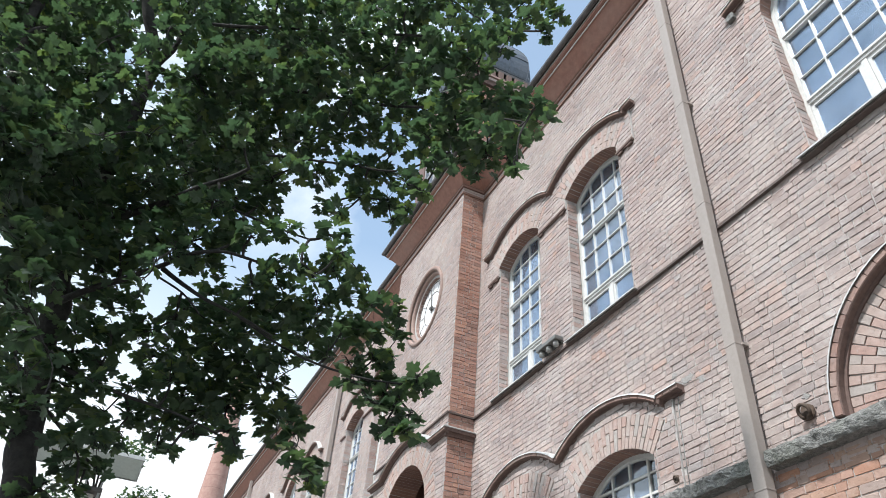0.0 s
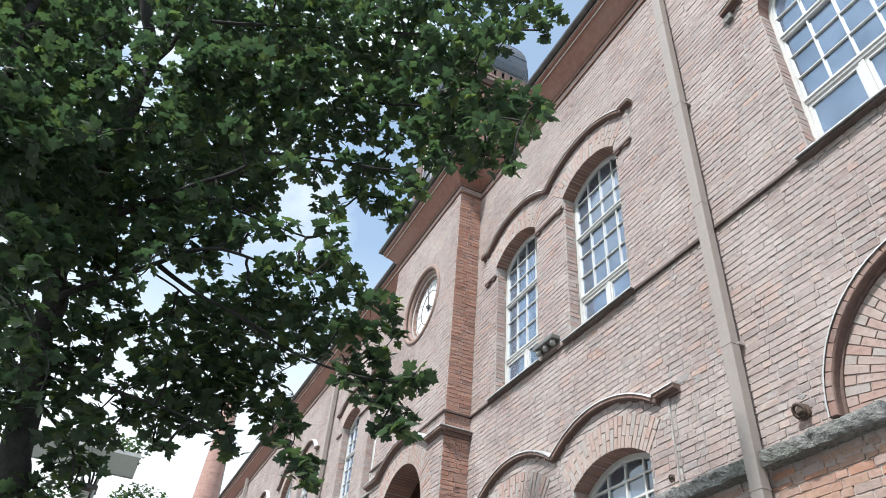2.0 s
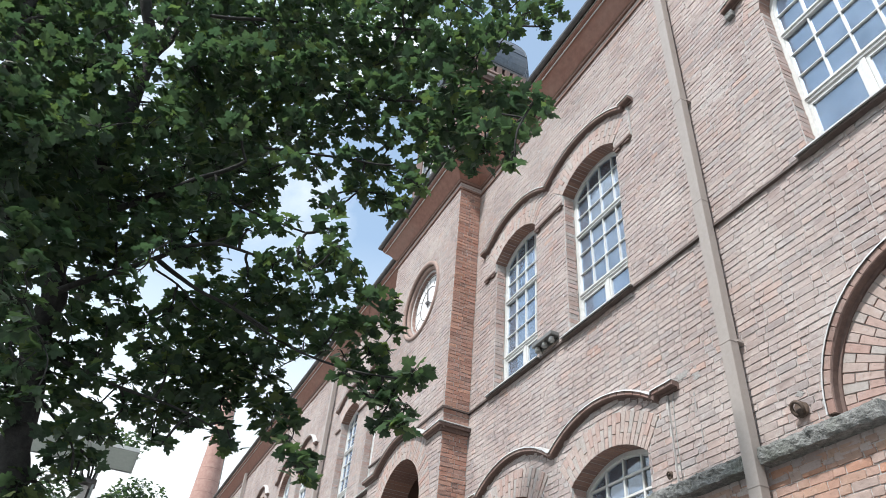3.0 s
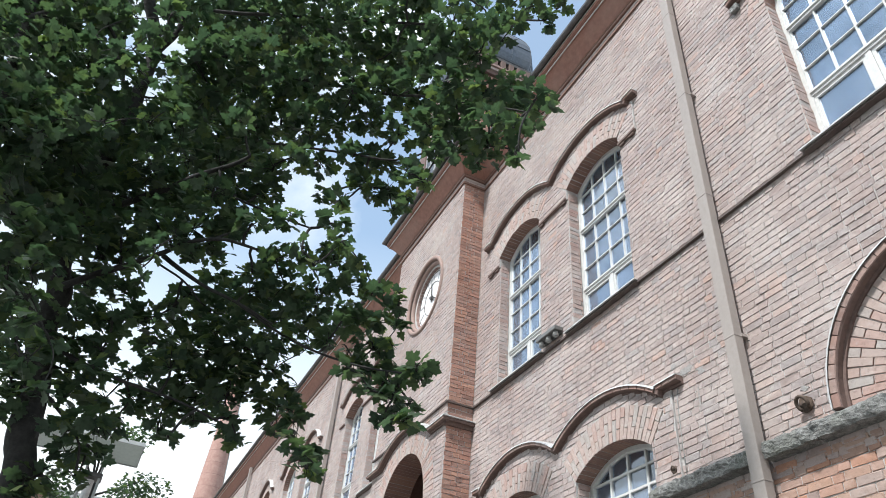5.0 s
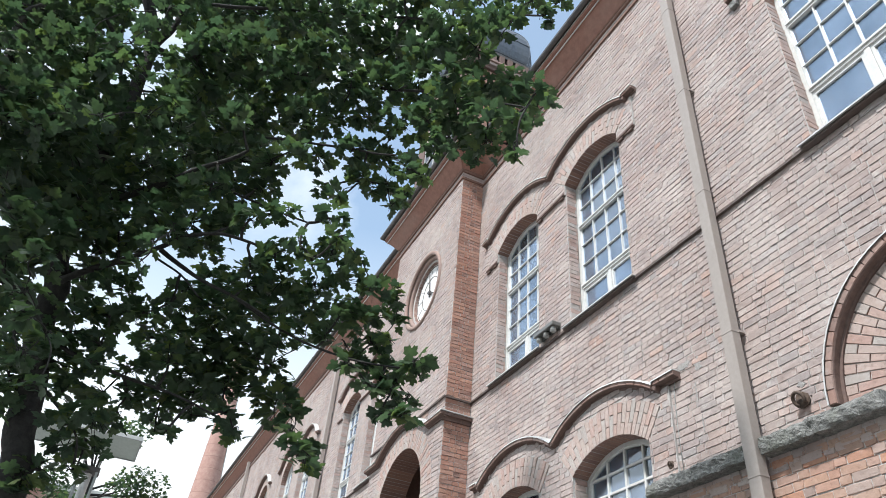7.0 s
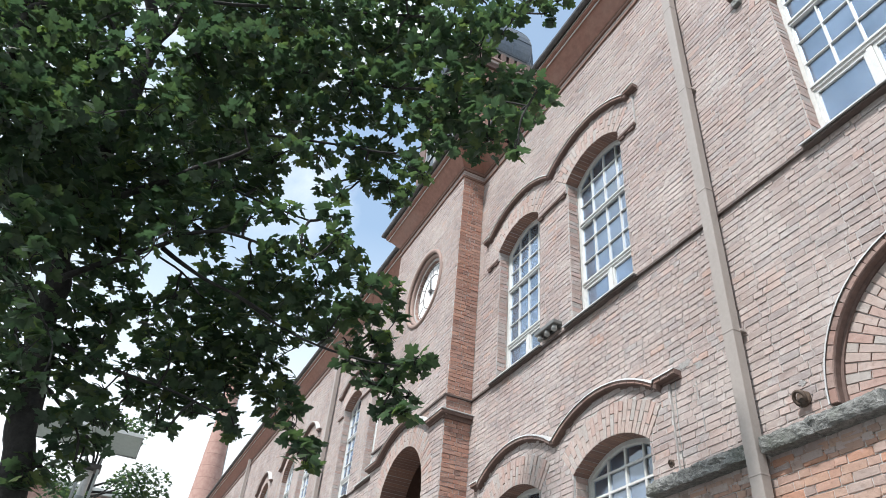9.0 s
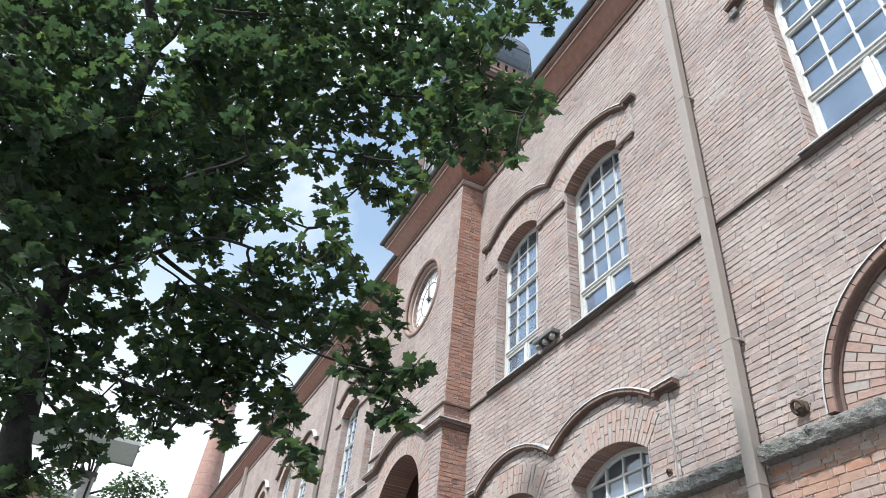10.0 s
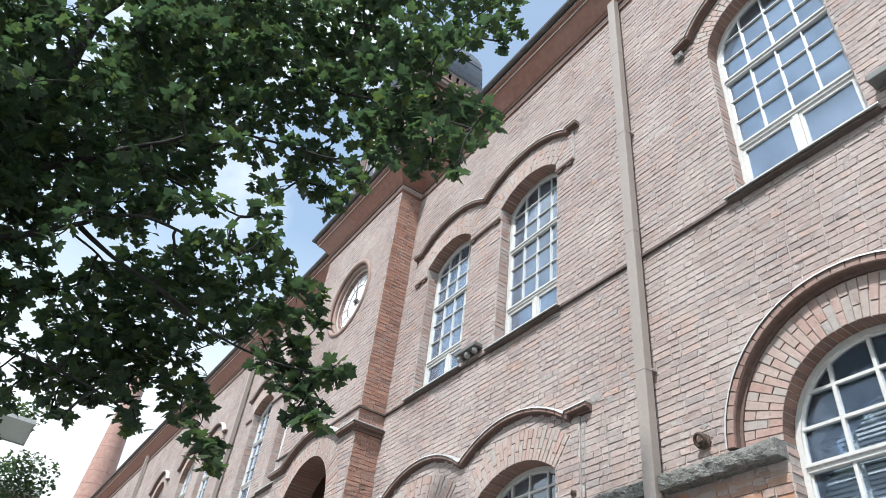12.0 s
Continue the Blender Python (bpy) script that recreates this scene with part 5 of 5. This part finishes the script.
SIDE_SPRAYS = [(-5.56, -5.78, 4.54, 0.09), (-5.82, -5.91, 4.89, 0.06), (-5.42, -5.56, 4.57, 0.07), (-5.14, -5.85, 4.22, 0.06), (-5.54, -4.62, 4.35, 0.1), (-5.27, -4.53, 4.1, 0.09), (-5.45, -4.59, 3.86, 0.07), (-5.21, -4.56, 3.96, 0.09), (-4.96, -4.46, 3.69, 0.08), (-4.86, -4.48, 3.46, 0.06), (-5.21, -4.27, 3.58, 0.09), (-5.36, -4.19, 3.53, 0.06), (-5.51, -4.25, 3.61, 0.06), (-4.77, -4.14, 4.2, 0.08), (-4.48, -4.01, 3.92, 0.09), (-4.45, -3.89, 3.94, 0.08), (-3.97, -3.98, 3.47, 0.04), (-4.65, -3.84, 3.83, 0.07), (-4.06, -3.87, 3.82, 0.05), (-3.35, -3.74, 6.84, 0.08), (-3.4, -3.8, 7.06, 0.09), (-5.85, -6.82, 4.74, 0.13), (-5.42, -4.89, 3.77, 0.08), (-5.46, -4.8, 3.66, 0.05)]
HANGING = [(-4.04, -4.01, 3.49, 0.06), (-4.45, -3.98, 3.63, 0.04), (-4.31, -3.82, 3.6, 0.03), (-5.25, -5.91, 3.38, 0.15), (-5.25, -5.74, 3.42, 0.12), (-5.7, -5.64, 3.64, 0.07), (-5.89, -5.36, 3.74, 0.09), (-5.25, -5.29, 3.46, 0.04), (-5.94, -5.13, 3.89, 0.06), (-6.01, -4.82, 3.89, 0.09), (-5.69, -4.74, 3.69, 0.06), (-5.2, -4.54, 3.69, 0.08), (-4.86, -4.48, 3.54, 0.06), (-4.8, -4.41, 3.41, 0.08), (-5.25, -4.2, 3.63, 0.06), (-4.68, -4.4, 3.27, 0.06), (-4.74, -4.31, 3.28, 0.03), (-5.64, -5.9, 3.32, 0.12), (-5.74, -5.73, 3.4, 0.1), (-5.8, -6.0, 3.18, 0.13), (-5.39, -5.78, 3.1, 0.08), (-5.63, -6.09, 3.04, 0.12)]
NEAR_SPRAYS = [(-4.17, -6.59, 5.06, 0.11), (-4.35, -6.43, 5.26, 0.09), (-4.51, -6.18, 5.56, 0.08), (-4.23, -6.0, 5.51, 0.07), (-4.3, -5.56, 5.74, 0.09), (-4.41, -6.79, 5.03, 0.11), (-4.47, -5.08, 6.96, 0.11), (-4.36, -4.75, 6.79, 0.1), (-4.43, -4.35, 7.56, 0.11), (-4.71, -5.59, 7.33, 0.1), (-4.22, -6.43, 6.15, 0.07), (-4.34, -6.23, 6.06, 0.08), (-4.44, -6.42, 5.99, 0.07), (-4.44, -6.66, 6.5, 0.09), (-4.31, -6.37, 6.62, 0.1), (-4.66, -6.27, 3.49, 0.09), (-4.48, -6.16, 3.6, 0.07), (-4.32, -6.07, 3.22, 0.07), (-4.21, -6.28, 3.57, 0.07), (-4.23, -6.58, 5.85, 0.09), (-4.53, -6.63, 5.81, 0.09), (-4.31, -6.36, 6.34, 0.08), (-4.65, -6.4, 6.01, 0.08), (-4.48, -6.76, 6.56, 0.1), (-4.49, -6.82, 6.15, 0.08), (-4.47, -5.79, 4.44, 0.06), (-4.43, -5.84, 4.22, 0.05), (-4.2, -6.47, 5.92, 0.07), (-4.15, -6.48, 5.67, 0.07), (-4.33, -6.4, 6.13, 0.05), (-4.45, -6.37, 3.84, 0.08), (-4.18, -6.36, 3.96, 0.08)]
CROWN_BACK = [(-7.13, -8.8, 9.01, 0.42), (-6.81, -8.02, 9.19, 0.4), (-6.62, -7.56, 9.31, 0.4), (-7.72, -7.14, 11.14, 0.48), (-7.05, -6.42, 10.93, 0.45), (-7.08, -5.58, 11.68, 0.47), (-6.92, -4.69, 11.77, 0.47), (-6.49, -7.95, 7.94, 0.36), (-6.78, -7.55, 8.26, 0.37), (-7.06, -6.18, 9.62, 0.41), (-7.39, -5.57, 10.4, 0.44), (-7.82, -5.01, 11.62, 0.49), (-7.13, -8.01, 7.47, 0.37), (-6.92, -7.66, 7.67, 0.36), (-7.29, -6.22, 8.86, 0.4), (-7.2, -5.62, 8.96, 0.4), (-7.82, -5.02, 10.18, 0.45), (-7.51, -7.69, 7.12, 0.37), (-7.07, -7.0, 7.16, 0.35), (-7.28, -6.58, 7.54, 0.36), (-7.07, -5.99, 7.8, 0.36), (-7.55, -5.43, 8.41, 0.39), (-6.77, -7.16, 6.08, 0.32), (-7.67, -6.75, 6.93, 0.36), (-7.76, -5.95, 7.49, 0.37)]
tr = random.Random(11)
maple = empty("maple_tree")
trunk = limb("trunk", [(-6.36, -6.02, 0.00), (-6.22, -6.05, 0.90), (-5.87, -6.13, 2.96), (-5.83, -6.23, 3.42), (-5.79, -6.31, 3.84), (-5.76, -6.39, 4.19), (-5.73, -6.43, 4.42), (-5.70, -6.43, 4.58), (-5.66, -6.52, 4.86), (-5.63, -6.54, 5.19), (-5.59, -6.60, 5.52)], 0.128, 0.078, maple, 0.03, 16)
limb("limb", [(-5.59, -6.60, 5.52), (-5.53, -6.57, 5.71), (-5.46, -6.52, 6.32), (-5.39, -6.53, 6.71), (-5.31, -6.54, 7.15), (-5.22, -6.65, 7.40), (-5.11, -6.81, 7.71), (-5.01, -6.90, 8.10)], 0.075, 0.053, maple)
limb("limb", [(-5.22, -6.52, 6.95), (-5.15, -6.45, 7.13), (-5.08, -6.40, 7.28), (-5.00, -6.41, 7.57), (-4.93, -6.35, 8.13)], 0.039, 0.023, maple)
limb("limb", [(-5.73, -6.38, 4.23), (-5.77, -6.51, 4.32), (-5.81, -6.64, 4.44), (-5.83, -6.83, 4.61), (-5.83, -7.09, 4.82), (-5.79, -7.43, 5.21)], 0.071, 0.051, maple)
limb("limb", [(-5.72, -6.48, 4.73), (-5.63, -6.69, 4.88), (-5.55, -6.83, 4.92), (-5.46, -7.00, 5.07), (-5.36, -7.21, 5.35), (-5.26, -7.35, 5.65), (-5.20, -7.40, 5.98), (-5.13, -7.46, 6.30), (-5.05, -7.52, 6.64), (-4.99, -7.56, 7.06)], 0.053, 0.049, maple)
limb("branch", [(-5.14, -7.46, 6.31), (-4.99, -7.47, 6.60), (-4.91, -7.32, 6.74), (-4.82, -7.18, 7.02)], 0.041, 0.024, maple)
limb("branch", [(-5.51, -6.52, 5.11), (-5.33, -6.23, 5.31), (-5.14, -5.99, 5.42), (-4.93, -5.75, 5.54), (-4.72, -5.54, 5.58), (-4.50, -5.40, 5.59)], 0.040, 0.014, maple)
limb("branch", [(-5.63, -6.41, 4.58), (-5.48, -6.34, 4.55), (-5.35, -6.15, 4.65), (-5.21, -5.94, 4.74), (-5.07, -5.75, 4.84), (-4.91, -5.63, 4.88), (-4.76, -5.36, 4.90), (-4.58, -5.12, 4.78)], 0.033, 0.011, maple)
limb("branch", [(-5.29, -5.77, 4.92), (-5.20, -5.59, 4.79), (-5.10, -5.39, 4.65), (-4.98, -5.11, 4.52), (-4.85, -4.83, 4.36)], 0.023, 0.009, maple)
limb("branch", [(-5.29, -5.76, 4.83), (-5.20, -5.57, 4.71), (-5.10, -5.39, 4.50)], 0.010, 0.007, maple)
limb("branch", [(-5.46, -6.52, 6.32), (-5.37, -6.61, 6.47), (-5.27, -6.73, 6.79), (-5.17, -6.84, 6.93), (-5.02, -7.10, 7.13), (-4.89, -7.28, 7.31)], 0.020, 0.015, maple)
limb("branch", [(-5.36, -6.73, 6.81), (-5.24, -6.81, 7.04), (-5.11, -6.89, 7.37), (-5.00, -6.92, 7.57)], 0.015, 0.013, maple)
limb("branch", [(-4.97, -7.33, 6.15), (-5.06, -7.27, 6.21), (-5.20, -7.05, 6.23), (-5.34, -6.75, 6.28), (-5.46, -6.52, 6.31)], 0.014, 0.020, maple)
limb("branch", [(-5.19, -5.76, 5.74), (-4.96, -5.30, 5.48), (-4.71, -5.01, 5.26), (-4.45, -4.80, 5.05)], 0.013, 0.007, maple)
limb("branch", [(-5.25, -6.52, 7.08), (-5.11, -6.09, 6.93), (-4.93, -5.59, 6.97), (-4.71, -5.03, 6.98), (-4.42, -4.53, 6.82), (-4.07, -4.08, 6.65), (-3.69, -3.69, 6.37), (-3.30, -3.41, 6.03)], 0.028, 0.007, maple)
limb("branch", [(-4.80, -5.30, 6.06), (-4.53, -4.69, 6.03), (-4.22, -4.25, 5.88), (-3.88, -3.89, 5.98)], 0.013, 0.007, maple)
limb("branch", [(-4.98, -5.11, 4.52), (-4.84, -4.73, 4.29), (-4.67, -4.39, 4.12), (-4.48, -4.08, 4.03), (-4.28, -3.80, 3.98)], 0.012, 0.006, maple)
limb("branch", [(-5.63, -6.37, 4.13), (-5.57, -6.10, 3.99), (-5.50, -5.70, 3.89), (-5.40, -5.35, 3.81), (-5.28, -5.00, 3.68)], 0.022, 0.007, maple)
limb("branch", [(-5.74, -6.30, 3.82), (-5.71, -6.03, 3.60), (-5.66, -5.81, 3.42), (-5.59, -5.77, 3.20)], 0.015, 0.007, maple)
limb("branch", [(-5.02, -6.42, 7.59), (-4.84, -5.79, 7.72), (-4.57, -5.00, 7.86), (-4.14, -4.16, 7.80), (-3.60, -3.54, 7.47)], 0.022, 0.009, maple)
ALL = CROWN_TOP + CROWN_RIDGE + CROWN_SHOULDER + CROWN_HEART + CROWN_WAIST + CROWN_BELLY + CROWN_GIRTH + SKIRT_HIGH + SKIRT_MIDDLE + SKIRT_LOW + SIDE_SPRAYS + HANGING + NEAR_SPRAYS + CROWN_BACK
# twigs: each spray grows from the nearest branch or from a spray that already hangs on one
nodes = [(p, 0.013) for p in tree_nodes]
left = [[Vector(q[:3]), q[3], None, 1e9] for q in ALL]
fresh = nodes
while left:
    for q in left:
        for p, r_ in fresh:
            l = (p - q[0]).length
            if l < q[3]:
                q[2], q[3] = (p, r_), l
    left.sort(key=lambda q: -q[3])
    c, s, (a_, r0), l = left.pop()
    fresh = [(c, max(0.005, r0 * 0.8))]
    sag = Vector((tr.uniform(-0.1, 0.1), tr.uniform(-0.1, 0.1), 0.06)) * l
    knee = [a_.lerp(c, t_) + sag * k + Vector((tr.uniform(-1, 1), tr.uniform(-1, 1), tr.uniform(-1, 1))) * 0.045 * l for t_, k in ((0.3, 0.8), (0.65, 1.0))]
    bm = bmesh.new()
    path = smooth_path([a_, *knee, c], 3)
    add_tube(bm, path, [r0 + (max(0.004, r0 * 0.7) - r0) * i / (len(path) - 1) for i in range(len(path))], 5)
    for _ in range(8):
        d = Vector((tr.gauss(0, 1), tr.gauss(0, 1), tr.gauss(0, 0.8))).normalized() * s * tr.uniform(0.6, 1.0)
        st = c.lerp(knee[1], tr.uniform(0, 0.6))
        add_tube(bm, [st, (st + c + d) / 2 + Vector((tr.uniform(-0.02, 0.02), tr.uniform(-0.02, 0.02), 0.02)), c + d], [0.0045, 0.0035, 0.002], 4)
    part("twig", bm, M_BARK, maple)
# crown: a wall of foliage beyond the branches that come close, and the sprays on them
poses = leafy(tr, ALL, 88, 0.095)
close = [p for p in poses if p[0][0][3] > -3.6]
tr.shuffle(close)
close = close[:290]
single = set(id(p) for p in close)
leaf_cloud("crown", [p for p in poses if id(p) not in single], M_LEAF, maple)
leaf_meshes = []
for p, f_ in LEAVES:
    me = bpy.data.meshes.new("leaf")
    me.from_pydata(p.tolist(), [], f_)
    me.materials.append(M_LEAF1)
    leaf_meshes.append(me)
for m, i in close:
    ob = new("leaf", leaf_meshes[i])
    ob.parent, ob.matrix_basis = maple, m
tagged(maple, "large leafy green maple tree with dark trunk and branches", "tree")

# ---------------------------------------------------------------- a second tree, far down the street
far_tree = empty("street_tree", -29.0, -6.4, 0)
F_SH = Matrix.Translation((29.0, 6.4, 0))
bm = bmesh.new()
add_tube(bm, smooth_path([(-29, -6.4, 0), (-29.05, -6.35, 4), (-28.9, -6.3, 8), (-28.9, -6.2, 11)]), [0.22 - 0.015 * i for i in range(13)], 10)
ob = part("trunk", bm, M_BARK, far_tree, "", True)
ob.matrix_parent_inverse = F_SH
fs_ = []
for _ in range(34):
    d = Vector((tr.gauss(0, 1), tr.gauss(0, 1), tr.gauss(0, 1))).normalized() * tr.uniform(0.5, 1.0)
    fs_.append((-29 + d.x * 2.3, -5.9 + d.y * 2.1, 9.0 + d.z * 3.0, tr.uniform(0.45, 0.75)))
ob = leaf_cloud("crown", leafy(tr, fs_, 26, 0.13), M_LEAF, far_tree)
ob.matrix_parent_inverse = F_SH
for x, y, z, s in fs_[:16]:
    bm = bmesh.new()
    add_tube(bm, [(-28.95, -6.33, min(z - 0.6, 9.5)), ((x - 28.95) / 2, (y - 6.33) / 2, z - 0.3), (x, y, z)], [0.05, 0.035, 0.015], 5)
    ob = part("branch", bm, M_BARK, far_tree)
    ob.matrix_parent_inverse = F_SH
tagged(far_tree, "green street tree seen past the lamp", "tree")
# unseen copies behind the camera: foliage for the panes, and a low-sky blocker
for x, y, turn in ((-6.0, -12.8, 0), (-13.5, -18.5, 140), (-1.2, -13.4, 75), (4.0, -12.6, 210), (9.5, -13.5, 300)):
    back_tree = copy_thing(far_tree, pose(x, y, 0.0, 0, 0, turn))
    back_tree.scale = (1.25, 1.25, 1.05)
    tagged(back_tree, "unseen green tree added for pane reflections and to block low sky", "tree", group="street trees")

# ---------------------------------------------------------------- bricks of the walls
R_OPEN = [(UP_A, 0.42), (UP_B, 0.42), (UP_C, 0.27), (LO_A, 0.42), (LO_B, 0.42), (LO_C, 0.40)]
L_OPEN = [(UP_A2, 0.42), (UP_B2, 0.42), (UP_C2, 0.27), (UP_D2, 0.27), (UP_E2, 0.27)]
for o, ring in R_OPEN:
    low = o is LO_A or o is LO_B or o is UP_A or o is UP_B
    arch_ring(o, ring, -0.028 if low else 0.0, right_wall, M_VOUS1 if o is LO_C else M_VOUS, single=o is LO_C)
    jamb_bricks(o, 0.0, right_wall, M_VOUS)
for o, ring in L_OPEN:
    arch_ring(o, ring, -0.028 if o in (UP_A2, UP_B2) else 0.0, left_wall, M_VOUS)
    jamb_bricks(o, 0.0, left_wall, M_VOUS)
arch_ring(GATE, 0.40, RY, bay_wall, M_VOUS, depth=0.535)
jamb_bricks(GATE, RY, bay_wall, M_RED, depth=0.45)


def hood_line(u, c0, c1, z_v, crown, x0, x1):
    """The underside of a paired hood above u: the top of the raised field."""
    if not x0 < u < x1:
        return -9.0
    mid = (c0 + c1) / 2
    h = mid - c0 - 0.08
    c = c0 - 0.08 + 0.16 if u < mid else c1 - 0.08
    q = min(1.0, abs(u - c) / h)
    return z_v - 0.08 + (crown - z_v) * (1 - q * q)


FIELDS = [(-9.33, -6.95, 10.80, 11.16, -10.5, -5.79, 10.06), (-18.61, -16.23, 10.80, 11.16, -19.77, -15.06, 10.06), (-9.33, -6.97, 5.62, 5.97, -10.5, -5.77, 4.47)]


def in_field(z):
    """Stretches of a course that lie in a raised field."""
    got = []
    for *q, z0 in FIELDS:
        if z0 < z < q[3]:
            us = [q[4] + k * (q[5] - q[4]) / 120 for k in range(121)]
            ok = [hood_line(u + 1e-6, *q) > z or (k in (0, 120) and hood_line(q[4] + 0.01, *q) > z) for k, u in enumerate(us)]
            s = None
            for u, o_ in zip(us + [99], ok + [False]):
                if o_ and s is None:
                    s = u
                if not o_ and s is not None:
                    got.append((s, min(u, q[5])))
                    s = None
    return got


def off_field(z):
    """All that lies outside the raised fields."""
    ins, out_, x = sorted(in_field(z)), [], -99.0
    for a_, b_ in ins:
        out_.append((x, a_))
        x = b_
    return out_ + [(x, 99.0)]


singles = []
front = lambda u, w, d: (u, -d, w)
ledge_block = lambda z: [(-6.2, -3.2), (-8.6, -7.7), (-11, -10.1), (-1.6, 0.1)] if 4.30 < z < 4.46 else []
v, f = lay(RX1, -0.6, 4.475 - 4 * COURSE, 12.80, blocks_of([arch_block(*q) for q in R_OPEN] + [ledge_block, in_field]), front, None, singles)
ob = raw("wall_bricks", v, f, M_BRICK, right_wall)
ob["kind"] = "stuff"
v, f = lay(RX1, -0.6, 4.475 - 4 * COURSE, 12.80, blocks_of([arch_block(*q) for q in R_OPEN] + [off_field]), front, lambda u, w: 0.028)
ob = raw("field_bricks", v, f, M_BRICK, right_wall)
ob["kind"] = "stuff"
v, f = lay(-21.0, RX0, 5.2, 12.80, blocks_of([arch_block(*q) for q in L_OPEN] + [off_field]), front, lambda u, w: 0.028)
ob = raw("field_bricks", v, f, M_BRICK, left_wall)
ob["kind"] = "stuff"
v, f = lay(RX1, -0.6, 4.27 - 10 * COURSE, 4.27, blocks_of([arch_block(*q) for q in R_OPEN]), front)
ob = raw("wall_bricks", v, f, M_LOWER, right_wall)
ob["kind"] = "stuff"
v, f = lay(-40.0, RX0, 5.2, 12.80, blocks_of([arch_block(*q) for q in L_OPEN] + [in_field]), front)
ob = raw("wall_bricks", v, f, M_BRICK, left_wall)
ob["kind"] = "stuff"


def clock_block(z):
    d = z - CLOCK[1]
    return [(CLOCK[0] - q, CLOCK[0] + q) for q in [math.sqrt(max(0.0, 0.96 ** 2 - d * d))] if q > 0]


v, f = lay(RX0, RX1, 4.475, 12.80, blocks_of([arch_block(GATE, 0.40), clock_block]), lambda u, w, d: (u, RY - d, w))
ob = raw("wall_bricks", v, f, M_BRICK, bay_wall)
ob["kind"] = "stuff"
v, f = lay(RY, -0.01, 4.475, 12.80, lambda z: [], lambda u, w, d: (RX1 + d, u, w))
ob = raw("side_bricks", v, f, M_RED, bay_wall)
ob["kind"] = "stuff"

# single bricks of the stretch of wall beside the downpipe
shapes = {}
r3 = random.Random(21)
for kind, l in (("long", LONG), ("short", SHORT)):
    for k in range(4):
        me = bpy.data.meshes.new("brick")
        me.from_pydata([(x, -d, y) for x, y, d in brick_shape(l - HEAD, COURSE - JOINT, 0.005 + 0.0018 * k, 0.0036, r3)], [], BRICK_FACES)
        me.materials.append(M_BRICK1)
        shapes[kind, k] = me
for s0, s1, w in singles:
    l = s1 - s0
    kind = "long" if l > 0.21 else "short"
    ob = new("brick", shapes[kind, r3.randrange(4)])
    ob.parent = right_wall
    ob.location = (s0 + HEAD / 2, r3.uniform(-0.003, 0.001), w + JOINT / 2 + r3.uniform(-0.003, 0.003))
    ob.scale.x = (l - HEAD) / ((LONG if kind == "long" else SHORT) - HEAD)
